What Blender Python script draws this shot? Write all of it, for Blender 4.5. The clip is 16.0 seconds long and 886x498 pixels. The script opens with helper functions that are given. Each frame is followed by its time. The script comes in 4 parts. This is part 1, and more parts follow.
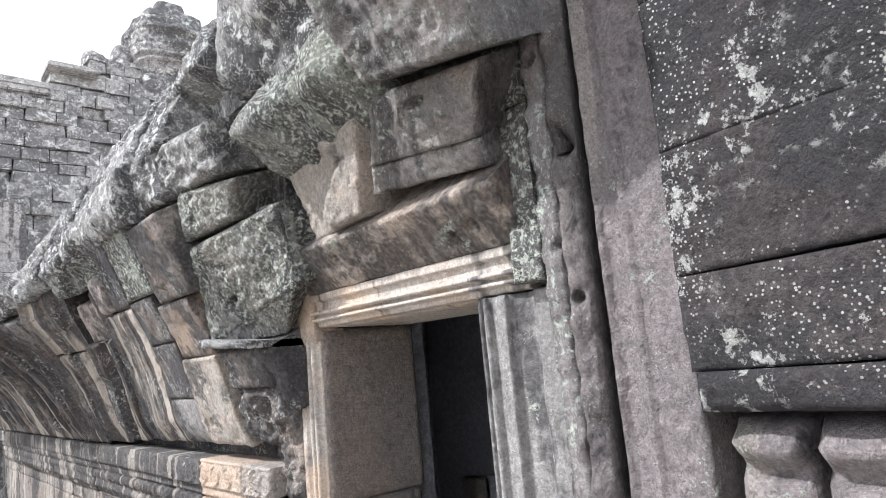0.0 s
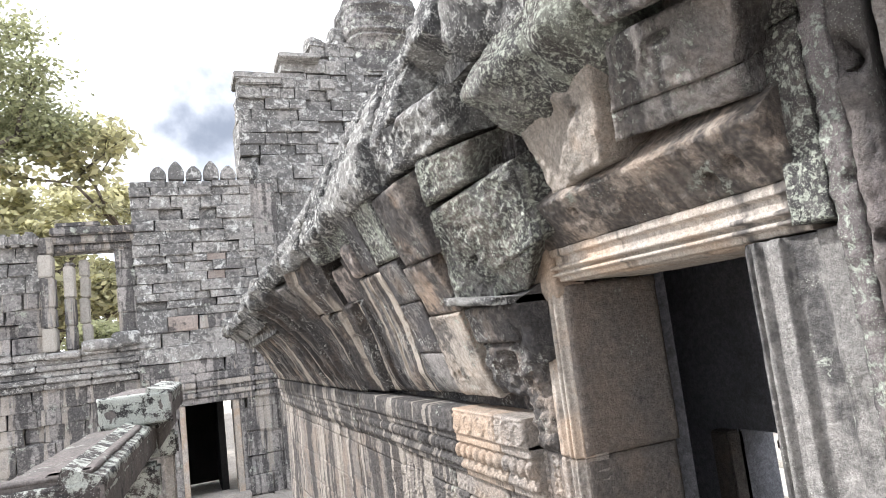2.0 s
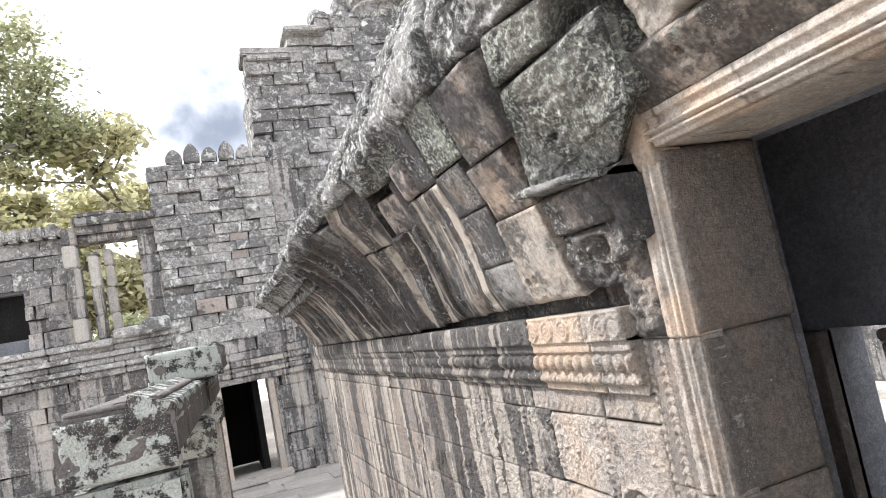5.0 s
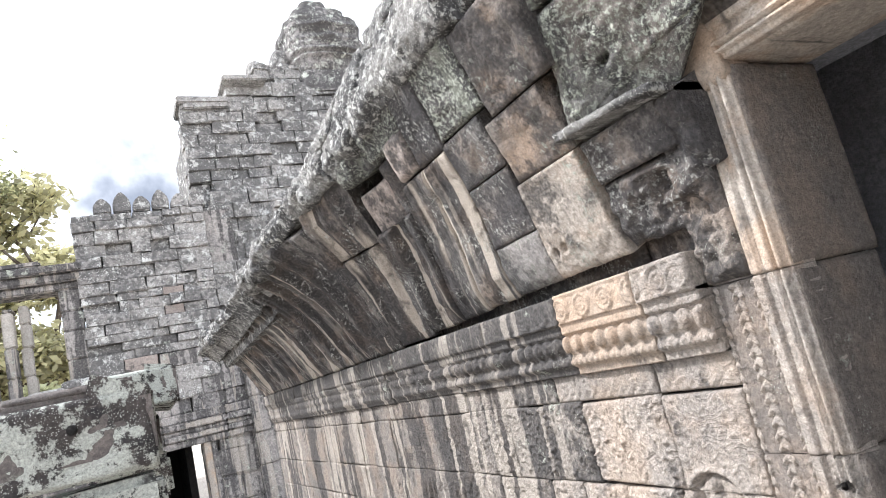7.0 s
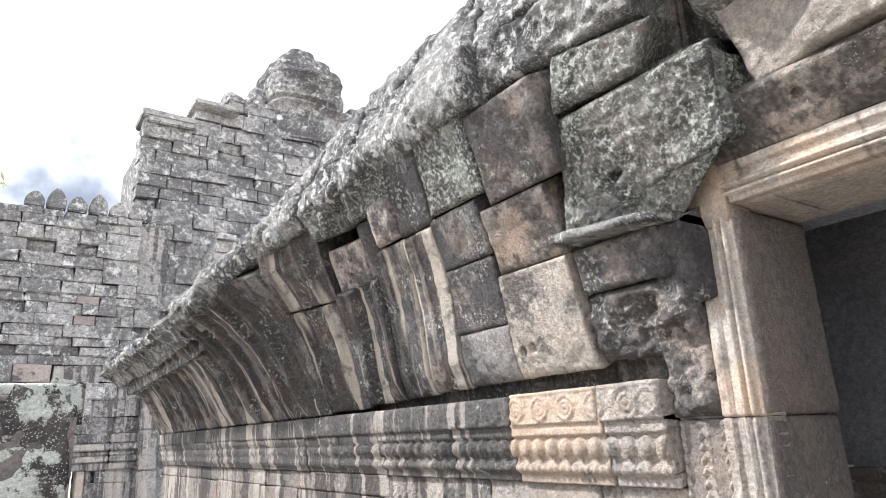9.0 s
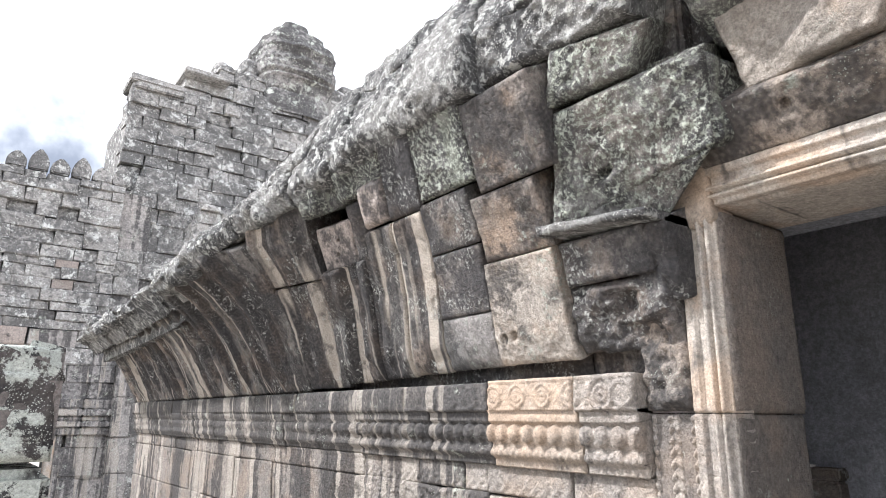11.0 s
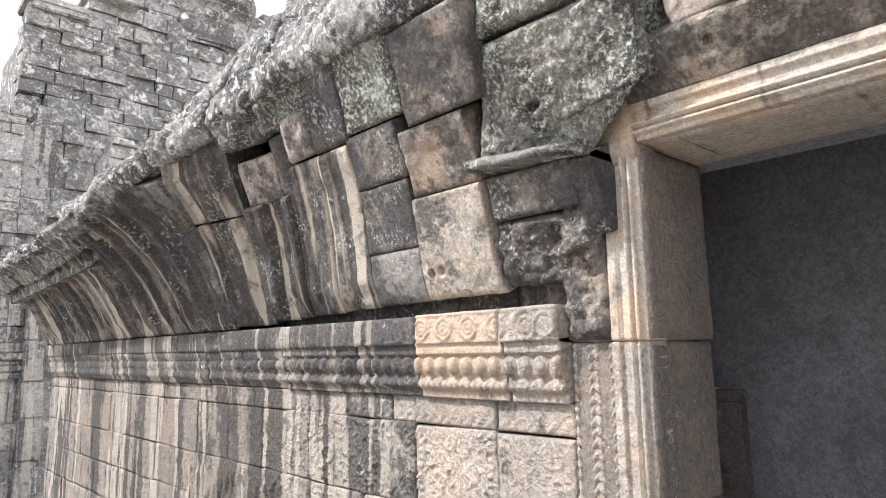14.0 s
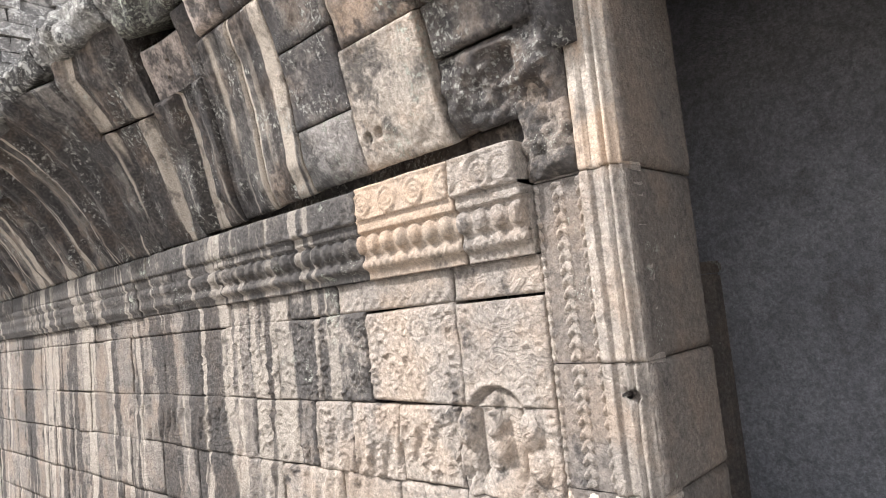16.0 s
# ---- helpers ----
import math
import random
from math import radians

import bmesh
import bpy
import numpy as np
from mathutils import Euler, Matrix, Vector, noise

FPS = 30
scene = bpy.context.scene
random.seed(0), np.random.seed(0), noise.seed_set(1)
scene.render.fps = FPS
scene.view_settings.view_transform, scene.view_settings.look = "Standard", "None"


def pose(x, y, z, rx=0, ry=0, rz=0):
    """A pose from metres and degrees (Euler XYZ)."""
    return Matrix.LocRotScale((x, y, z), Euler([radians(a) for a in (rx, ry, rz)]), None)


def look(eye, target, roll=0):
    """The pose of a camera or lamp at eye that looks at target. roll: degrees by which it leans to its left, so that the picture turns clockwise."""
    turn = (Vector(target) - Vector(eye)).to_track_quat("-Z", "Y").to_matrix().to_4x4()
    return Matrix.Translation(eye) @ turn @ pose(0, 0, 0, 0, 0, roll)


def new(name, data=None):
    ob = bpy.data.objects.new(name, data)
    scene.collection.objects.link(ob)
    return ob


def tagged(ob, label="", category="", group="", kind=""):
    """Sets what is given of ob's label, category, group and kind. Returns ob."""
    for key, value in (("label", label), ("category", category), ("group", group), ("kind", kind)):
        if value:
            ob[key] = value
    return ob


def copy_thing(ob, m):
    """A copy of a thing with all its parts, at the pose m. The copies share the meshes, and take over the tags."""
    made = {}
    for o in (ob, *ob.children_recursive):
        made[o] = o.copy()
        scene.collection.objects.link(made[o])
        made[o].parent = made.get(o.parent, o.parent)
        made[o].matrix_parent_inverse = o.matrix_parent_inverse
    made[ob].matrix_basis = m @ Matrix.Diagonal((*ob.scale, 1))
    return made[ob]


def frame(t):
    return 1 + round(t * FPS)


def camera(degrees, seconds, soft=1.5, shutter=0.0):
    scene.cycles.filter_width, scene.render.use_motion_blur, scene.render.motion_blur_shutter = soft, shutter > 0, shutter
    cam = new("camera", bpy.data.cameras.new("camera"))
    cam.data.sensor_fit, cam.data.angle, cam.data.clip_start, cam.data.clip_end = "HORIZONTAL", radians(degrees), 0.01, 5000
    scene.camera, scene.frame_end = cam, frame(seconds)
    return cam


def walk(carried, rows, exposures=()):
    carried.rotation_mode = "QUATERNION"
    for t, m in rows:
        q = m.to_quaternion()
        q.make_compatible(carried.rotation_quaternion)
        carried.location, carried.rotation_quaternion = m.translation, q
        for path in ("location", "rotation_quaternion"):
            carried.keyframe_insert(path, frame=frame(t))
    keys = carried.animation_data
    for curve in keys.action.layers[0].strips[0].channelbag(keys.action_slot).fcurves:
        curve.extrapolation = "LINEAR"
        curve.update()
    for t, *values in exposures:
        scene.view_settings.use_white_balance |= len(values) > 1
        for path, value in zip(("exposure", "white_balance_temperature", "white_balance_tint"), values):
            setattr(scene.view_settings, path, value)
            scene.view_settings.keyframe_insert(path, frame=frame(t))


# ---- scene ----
cam = camera(68.2, 16.0, 0.6)
PATH = [
    (0, (-1.477, -2.532, 3.225), (-0.172, -1.053, 3.553), -5.3),
    (0.5, (-1.54, -2.496, 3.265), (-0.414, -0.88, 3.611), -5.2),
    (1, (-1.587, -2.469, 3.267), (-0.624, -0.748, 3.6), -5.1),
    (1.5, (-1.567, -2.451, 3.268), (-0.681, -0.682, 3.56), -5.6),
    (2, (-1.558, -2.441, 3.26), (-0.79, -0.61, 3.505), -6.9),
    (2.5, (-1.561, -2.434, 3.246), (-0.886, -0.566, 3.483), -7.0),
    (3, (-1.567, -2.419, 3.201), (-0.962, -0.52, 3.368), -5.2),
    (3.2, (-1.566, -2.423, 3.193), (-0.941, -0.528, 3.335), -6.3),
    (5.5, (-1.821, -1.916, 2.863), (-1.071, -0.072, 3.063), -11.8),
    (6, (-1.87, -1.805, 2.776), (-1.0, -0.007, 2.879), -10.1),
    (6.5, (-1.991, -1.6, 2.558), (-1.005, 0.11, 2.877), -11.0),
    (7, (-2.032, -1.388, 2.583), (-1.092, 0.342, 2.937), -13.4),
    (7.5, (-2.11, -1.337, 2.564), (-1.147, 0.363, 2.99), -9.5),
    (8, (-2.13, -1.236, 2.63), (-1.032, 0.349, 3.162), -5.0),
    (10.3, (-2.219, -1.236, 2.639), (-1.125, 0.355, 3.158), -0.5),
    (10.5, (-2.219, -1.242, 2.64), (-1.112, 0.344, 3.149), -0.5),
    (11, (-2.211, -1.257, 2.632), (-1.053, 0.296, 3.13), 0.3),
    (11.5, (-2.185, -1.291, 2.627), (-0.887, 0.133, 3.162), -0.1),
    (12, (-2.172, -1.32, 2.645), (-0.748, -0.034, 3.209), -1.1),
    (12.5, (-2.19, -1.318, 2.641), (-0.781, -0.002, 3.172), -1.9),
    (13, (-2.198, -1.292, 2.646), (-0.872, 0.11, 3.174), -0.1),
    (13.5, (-2.211, -1.253, 2.667), (-0.938, 0.218, 3.133), -0.7),
    (14, (-2.194, -1.244, 2.62), (-0.845, 0.2, 2.933), -1.0),
    (14.5, (-2.107, -1.26, 2.5), (-0.716, 0.17, 2.638), -4.5),
    (15, (-1.962, -1.191, 2.394), (-0.469, 0.116, 2.641), -3.4),
    (15.5, (-1.915, -1.045, 2.378), (-0.329, 0.168, 2.486), -9.9),
    (16, (-1.867, -0.951, 2.247), (-0.418, 0.416, 2.434), -5.8),
]
walk(cam, [(t, look(eye, target, roll)) for t, eye, target, roll in PATH], [(0.0, 0.70, 5800, 12), (3.0, 0.66, 6100, 12), (8.0, 0.74, 5950, 12), (12.0, 0.74, 5950, 12), (14.5, 0.76, 6200, 13), (16.0, 0.76, 6250, 13)])

# ---- world, sun ----
world = bpy.data.worlds.new("sky")
scene.world = world
world.use_nodes = True
wn, wl = world.node_tree.nodes, world.node_tree.links
wn.clear()
SUN_EL, SUN_DIR = 47.0, Vector((-0.86, 0.50, 0.0)).normalized()
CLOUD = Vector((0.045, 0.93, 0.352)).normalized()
sky = wn.new("ShaderNodeTexSky")
sky.sky_type = "NISHITA"
sky.sun_disc = False
sky.sun_elevation = radians(SUN_EL)
sky.sun_rotation = math.atan2(SUN_DIR.x, SUN_DIR.y)
sky.dust_density = 3.0
skyk = wn.new("ShaderNodeVectorMath")
skyk.operation = "SCALE"
skyk.inputs["Scale"].default_value = 0.14
wl.new(sky.outputs["Color"], skyk.inputs[0])
coord = wn.new("ShaderNodeTexCoord")
cl = wn.new("ShaderNodeTexNoise")
cl.inputs["Scale"].default_value = 2.1
cl.inputs["Detail"].default_value = 5
wl.new(coord.outputs["Generated"], cl.inputs["Vector"])
cr = wn.new("ShaderNodeValToRGB")
cr.color_ramp.elements[0].position = 0.34
cr.color_ramp.elements[0].color = (0.25, 0.25, 0.25, 1)
cr.color_ramp.elements[1].position = 0.50
wl.new(cl.outputs["Fac"], cr.inputs["Fac"])
mixc = wn.new("ShaderNodeMix")
mixc.data_type = "RGBA"
wl.new(cr.outputs["Color"], mixc.inputs["Factor"])
wl.new(skyk.outputs["Vector"], mixc.inputs["A"])
mixc.inputs["B"].default_value = (1.62, 1.62, 1.62, 1)
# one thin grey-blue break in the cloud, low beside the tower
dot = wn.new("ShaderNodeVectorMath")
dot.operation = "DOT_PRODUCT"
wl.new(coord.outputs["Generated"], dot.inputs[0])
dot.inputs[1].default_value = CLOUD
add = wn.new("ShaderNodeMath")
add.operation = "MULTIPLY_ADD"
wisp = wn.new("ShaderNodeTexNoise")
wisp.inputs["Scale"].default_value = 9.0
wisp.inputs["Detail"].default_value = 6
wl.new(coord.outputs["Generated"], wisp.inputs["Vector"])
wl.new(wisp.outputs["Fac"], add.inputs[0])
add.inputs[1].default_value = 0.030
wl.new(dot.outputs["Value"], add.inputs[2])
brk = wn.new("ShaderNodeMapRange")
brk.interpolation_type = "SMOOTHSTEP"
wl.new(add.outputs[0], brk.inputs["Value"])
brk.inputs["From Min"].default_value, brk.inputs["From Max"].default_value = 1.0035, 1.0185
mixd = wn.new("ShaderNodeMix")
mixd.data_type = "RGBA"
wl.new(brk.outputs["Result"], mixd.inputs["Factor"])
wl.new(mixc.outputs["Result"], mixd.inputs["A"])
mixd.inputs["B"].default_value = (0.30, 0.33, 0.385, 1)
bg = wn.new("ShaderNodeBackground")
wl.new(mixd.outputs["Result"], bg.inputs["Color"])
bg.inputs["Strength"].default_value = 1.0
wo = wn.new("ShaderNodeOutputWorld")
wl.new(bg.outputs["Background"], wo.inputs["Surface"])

sun_data = bpy.data.lights.new("sun", "SUN")
sun_data.energy, sun_data.angle, sun_data.color = 4.6, radians(2.0), (1.0, 0.95, 0.88)
sun = new("sun", sun_data)
sun_from = SUN_DIR * math.cos(radians(SUN_EL)) + Vector((0, 0, math.sin(radians(SUN_EL))))
sun.matrix_world = look(sun_from * 50, (0, 0, 0))

# ---- materials ----


def stone(name, base, base2, dark=0.5, streak=0.0, lichen=0.3, lich_col=(0.42, 0.44, 0.38), film=(0.040, 0.039, 0.040), spots=0.2, warm=0.0, bump=0.6, grain=1.0, blotch=2.2, vs=34.0, crust=14.0, flow=True, palef=None, scroll=0.0, cth=0.53, pale=(0.45, 0.405, 0.35)):
    """Weathered sandstone: two tones, black film in patches or streaks, pale lichen in crusts and spots."""
    m = bpy.data.materials.new(name)
    m.use_nodes = True
    n, l = m.node_tree.nodes, m.node_tree.links
    n.clear()

    def node(kind, **vals):
        k = n.new(kind)
        for key, v in vals.items():
            k.inputs[key].default_value = v
        return k

    def math2(op, a, b=None, clamp=False):
        k = n.new("ShaderNodeMath")
        k.operation, k.use_clamp = op, clamp
        for i, v in enumerate((a, b)):
            if v is None:
                continue
            if isinstance(v, (int, float)):
                k.inputs[i].default_value = v
            else:
                l.new(v, k.inputs[i])
        return k.outputs[0]

    def ramp(v, lo, hi):
        k = n.new("ShaderNodeMapRange")
        k.interpolation_type = "SMOOTHSTEP"
        l.new(v, k.inputs["Value"])
        k.inputs["From Min"].default_value, k.inputs["From Max"].default_value = lo, hi
        return k.outputs["Result"]

    def mix(f, a, b):
        k = n.new("ShaderNodeMix")
        k.data_type = "RGBA"
        for s, v in (("Factor", f), ("A", a), ("B", b)):
            if isinstance(v, tuple):
                k.inputs[s].default_value = (*v, 1)
            elif isinstance(v, float):
                k.inputs[s].default_value = v
            else:
                l.new(v, k.inputs[s])
        return k.outputs["Result"]

    geo = n.new("ShaderNodeNewGeometry")
    info = n.new("ShaderNodeObjectInfo")
    pos = geo.outputs["Position"]

    def noise_at(scale, detail=6.0, stretch=None, rough=0.6):
        k = node("ShaderNodeTexNoise", Scale=scale, Detail=detail, Roughness=rough)
        if stretch:
            vm = n.new("ShaderNodeVectorMath")
            vm.operation = "MULTIPLY"
            l.new(pos, vm.inputs[0])
            vm.inputs[1].default_value = stretch
            l.new(vm.outputs[0], k.inputs["Vector"])
        else:
            l.new(pos, k.inputs["Vector"])
        return k.outputs["Fac"]

    big, mid, fine = noise_at(blotch), noise_at(9.0), noise_at(60.0 * grain, 4.0)
    col = mix(ramp(big, 0.35, 0.65), base, base2)
    rnd = math2("MULTIPLY_ADD", info.outputs["Random"], 0.30)
    rnd.node.inputs[2].default_value = 0.85
    hsv = n.new("ShaderNodeHueSaturation")
    l.new(col, hsv.inputs["Color"])
    l.new(rnd, hsv.inputs["Value"])
    col = mix(math2("MULTIPLY", ramp(noise_at(26.0 * grain, 8.0, None, 0.75), 0.42, 0.62), 0.6), hsv.outputs["Color"], tuple(c * 0.55 for c in base2))
    col = mix(math2("MULTIPLY", ramp(fine, 0.45, 0.65), 0.5), col, tuple(c * 0.5 for c in base2))
    if warm:
        col = mix(math2("MULTIPLY", ramp(noise_at(3.1), 0.45, 0.62), warm), col, (0.44, 0.31, 0.21))
    speck = noise_at(120.0 * grain, 5.0, None, 0.8)
    sk = n.new("ShaderNodeMapRange")
    l.new(speck, sk.inputs["Value"])
    sk.inputs["From Min"].default_value, sk.inputs["From Max"].default_value = 0.36, 0.64
    sk.inputs["To Min"].default_value, sk.inputs["To Max"].default_value = 0.62, 1.34
    # the black film
    f = math2("ADD", math2("MULTIPLY", big, 0.48), math2("MULTIPLY", mid, 0.37))
    f = math2("ADD", f, math2("MULTIPLY", noise_at(38.0 * grain, 5.0, None, 0.7), 0.15))
    f = math2("ADD", f, math2("MULTIPLY", info.outputs["Random"], 0.06))
    lo = 0.72 - 0.40 * dark
    fm = ramp(f, lo - 0.03, lo + 0.04)
    runs = None
    if streak:
        if flow:
            at = n.new("ShaderNodeAttribute")
            at.attribute_name = "flow"
            sep = n.new("ShaderNodeSeparateXYZ")
            l.new(pos, sep.inputs[0])
            cmb = n.new("ShaderNodeCombineXYZ")
            l.new(at.outputs["Fac"], cmb.inputs["X"])
            l.new(sep.outputs["Z"], cmb.inputs["Z"])
            run = cmb.outputs[0]
        else:
            run = pos

        def streak_noise(k, sy, detail):
            vm = n.new("ShaderNodeVectorMath")
            vm.operation = "MULTIPLY"
            l.new(run, vm.inputs[0])
            vm.inputs[1].default_value = (k, k, sy)
            t = node("ShaderNodeTexNoise", Scale=1.0, Detail=detail, Roughness=0.6, Distortion=0.25)
            l.new(vm.outputs[0], t.inputs["Vector"])
            return t.outputs["Fac"]
        st, st2, st3 = streak_noise(3.4, 0.26, 2.0), streak_noise(12.0, 0.7, 5.0), streak_noise(4.6, 0.28, 3.0)
        sv = math2("ADD", math2("MULTIPLY", st, 0.68), math2("MULTIPLY", st2, 0.32))
        lo2 = 0.66 - 0.32 * streak
        sv = math2("ADD", sv, math2("MULTIPLY", math2("SUBTRACT", mid, 0.5), 0.22))
        stm = ramp(sv, lo2 - 0.025, lo2 + 0.035)
        fm = math2("MAXIMUM", math2("MULTIPLY", stm, 0.96), math2("MULTIPLY", fm, 0.92))
        runs = math2("MULTIPLY", math2("MULTIPLY", ramp(st3, 0.545, 0.59), 0.9 * streak if palef is None else palef), math2("ADD", ramp(mid, 0.3, 0.5), 0.25), True)
    fm = math2("MULTIPLY", fm, math2("MULTIPLY_ADD", ramp(fine, 0.25, 0.6), 0.35, ))
    fm.node.inputs[1].default_value = 1.0
    fm2 = math2("MULTIPLY", fm, 1.0, True)
    col = mix(fm2, col, film)
    if runs is not None:
        col = mix(runs, col, pale)
    # lichen: crusts and round spots
    vor = node("ShaderNodeTexVoronoi", Scale=vs)
    l.new(pos, vor.inputs["Vector"])
    vor2 = node("ShaderNodeTexVoronoi", Scale=vs * 2.7)
    l.new(pos, vor2.inputs["Vector"])
    ln = noise_at(3.7, 5.0)
    cr1 = math2("MULTIPLY", ramp(noise_at(crust, 9.0, None, 0.78), cth - 0.005, cth + 0.035), ramp(ln, 0.60 - 0.3 * lichen, 0.70 - 0.3 * lichen))
    sp1 = math2("MULTIPLY", math2("SUBTRACT", 1.0, ramp(vor.outputs["Distance"], 0.16, 0.26)), ramp(noise_at(5.2, 3.0), 0.66 - 0.3 * spots, 0.74 - 0.3 * spots))
    sp2 = math2("MULTIPLY", math2("SUBTRACT", 1.0, ramp(vor2.outputs["Distance"], 0.18, 0.3)), ramp(noise_at(4.1, 4.0), 0.62 - 0.3 * lichen, 0.68 - 0.3 * lichen))
    lm = math2("MAXIMUM", math2("MAXIMUM", cr1, sp1), sp2)
    lm = math2("MULTIPLY", lm, 0.85 if lichen > 0.02 or spots > 0.02 else 0.0)
    col = mix(lm, col, lich_col)
    hs2 = n.new("ShaderNodeHueSaturation")
    l.new(col, hs2.inputs["Color"])
    l.new(sk.outputs["Result"], hs2.inputs["Value"])
    col = hs2.outputs["Color"]
    bs = n.new("ShaderNodeBsdfPrincipled")
    l.new(col, bs.inputs["Base Color"])
    bs.inputs["Roughness"].default_value = 0.92
    bs.inputs["Specular IOR Level"].default_value = 0.25
    h = math2("ADD", math2("MULTIPLY", noise_at(22.0 * grain, 8.0, None, 0.72), 0.8), math2("MULTIPLY", fine, 0.45))
    h = math2("ADD", h, math2("MULTIPLY", lm, 0.14))
    h = math2("ADD", h, math2("MULTIPLY", speck, 0.16))
    pit = node("ShaderNodeTexVoronoi", Scale=70.0)
    l.new(pos, pit.inputs["Vector"])
    h = math2("ADD", h, math2("MULTIPLY", ramp(pit.outputs["Distance"], 0.0, 0.3), 0.05))
    if scroll:
        # shallow carved scrolls: contour lines of a smooth field
        k = n.new("ShaderNodeMath")
        k.operation = "SINE"
        l.new(math2("MULTIPLY", noise_at(6.5, 1.0), 85.0), k.inputs[0])
        h = math2("ADD", h, math2("MULTIPLY", ramp(k.outputs[0], 0.1, 0.8), scroll))
    bp = n.new("ShaderNodeBump")
    bp.inputs["Strength"].default_value = bump
    bp.inputs["Distance"].default_value = 0.035
    l.new(h, bp.inputs["Height"])
    l.new(bp.outputs["Normal"], bs.inputs["Normal"])
    out = n.new("ShaderNodeOutputMaterial")
    l.new(bs.outputs["BSDF"], out.inputs["Surface"])
    return m


M_WALL = stone("carved_sandstone", (0.43, 0.375, 0.32), (0.33, 0.30, 0.27), 0.24, 0.0, 0.0, spots=0.0, warm=0.25, bump=0.8, scroll=0.10)
M_WALLFAR = stone("streaked_sandstone", (0.32, 0.285, 0.252), (0.23, 0.212, 0.195), 0.30, 0.46, 0.0, spots=0.0, warm=0.2, bump=0.9, scroll=0.12, palef=0.6)
M_BANDDARK = stone("blackened_moulding", (0.33, 0.295, 0.26), (0.21, 0.195, 0.18), 0.60, 0.56, 0.10, spots=0.0, palef=0.45, bump=0.8)
M_ORANGE = stone("ochre_sandstone", (0.41, 0.33, 0.26), (0.35, 0.295, 0.24), 0.22, 0.0, 0.0, spots=0.0, warm=0.4, bump=0.5)
M_COVE = stone("black_vault_stone", (0.29, 0.265, 0.245), (0.18, 0.168, 0.16), 0.60, 0.42, 0.34, spots=0.0, warm=0.25, bump=1.0, crust=44.0, cth=0.535, vs=80.0, palef=0.0, film=(0.040, 0.039, 0.042), lich_col=(0.50, 0.50, 0.46))
M_RIB = stone("streaked_vault_stone", (0.27, 0.245, 0.22), (0.17, 0.158, 0.148), 0.40, 0.62, 0.34, spots=0.0, warm=0.3, bump=0.9, crust=38.0, cth=0.54, vs=72.0, pale=(0.47, 0.415, 0.35), palef=0.85, film=(0.026, 0.025, 0.027), lich_col=(0.52, 0.52, 0.47))
M_BROWN = stone("brown_vault_stone", (0.33, 0.285, 0.25), (0.22, 0.198, 0.18), 0.50, 0.30, 0.25, spots=0.0, warm=0.5, bump=1.0, crust=34.0, cth=0.545, vs=70.0, palef=0.1)
M_WHITE = stone("pale_vault_stone", (0.47, 0.42, 0.365), (0.38, 0.34, 0.295), 0.32, 0.08, 0.10, spots=0.0, warm=0.35, palef=0.3, crust=40.0, vs=76.0, bump=0.9)
M_ROOF = stone("lichened_roof_stone", (0.34, 0.33, 0.31), (0.23, 0.225, 0.215), 0.50, 0.0, 0.80, lich_col=(0.66, 0.66, 0.62), spots=0.10, bump=1.0, crust=17.0, cth=0.53, film=(0.05, 0.05, 0.051))
M_GREEN = stone("green_lichen_stone", (0.30, 0.29, 0.272), (0.19, 0.184, 0.178), 0.50, 0.40, 0.95, lich_col=(0.56, 0.59, 0.50), spots=0.0, warm=0.15, bump=1.0, crust=48.0, vs=88.0, cth=0.515, palef=0.25, pale=(0.48, 0.51, 0.41))
M_FRAME = stone("door_frame_stone", (0.49, 0.435, 0.37), (0.42, 0.38, 0.335), 0.12, 0.30, 0.0, spots=0.0, warm=0.5, bump=0.4, palef=0.15)
# brown stone, darkened to carry the shade on reveals and inner frames
M_REVEAL = stone("shaded_reveal_stone", (0.25, 0.215, 0.185), (0.195, 0.178, 0.163), 0.22, 0.0, 0.0, spots=0.05, warm=0.15, bump=0.8)
# weathered grey stone, darkened as well for the shade right of the door
M_FRAMEGREY = stone("grey_shaded_frame_stone", (0.30, 0.285, 0.265), (0.23, 0.222, 0.21), 0.20, 0.34, 0.10, spots=0.0, bump=0.6, palef=0.15, crust=26.0, vs=60.0, cth=0.56)
M_TAN = stone("plain_tan_sandstone", (0.45, 0.395, 0.34), (0.35, 0.32, 0.29), 0.20, 0.0, 0.0, spots=0.0, warm=0.3, bump=0.9)
M_ERODED = stone("eroded_sandstone", (0.38, 0.33, 0.285), (0.25, 0.225, 0.20), 0.42, 0.0, 0.1, spots=0.0, warm=0.2, bump=1.0)
M_LINTEL = stone("stained_lintel_stone", (0.43, 0.365, 0.305), (0.29, 0.255, 0.225), 0.48, 0.36, 0.20, spots=0.0, warm=0.3, palef=0.2, bump=1.0)
M_DARKWALL = stone("spotted_black_stone", (0.09, 0.078, 0.075), (0.058, 0.052, 0.051), 0.60, 0.0, 0.46, lich_col=(0.50, 0.50, 0.46), spots=0.10, bump=1.0, crust=21.0, vs=30.0, cth=0.545)
M_HANG = stone("grey_hanging_stone", (0.38, 0.355, 0.335), (0.26, 0.245, 0.235), 0.40, 0.45, 0.55, spots=0.0, warm=0.15, bump=1.0, crust=34.0, vs=70.0, cth=0.545, palef=0.15)
M_PILG = stone("lichened_pilaster_stone", (0.36, 0.325, 0.315), (0.25, 0.23, 0.225), 0.36, 0.45, 0.72, lich_col=(0.50, 0.54, 0.46), spots=0.0, bump=1.0, crust=40.0, vs=84.0, cth=0.53, palef=0.2, pale=(0.48, 0.42, 0.40))
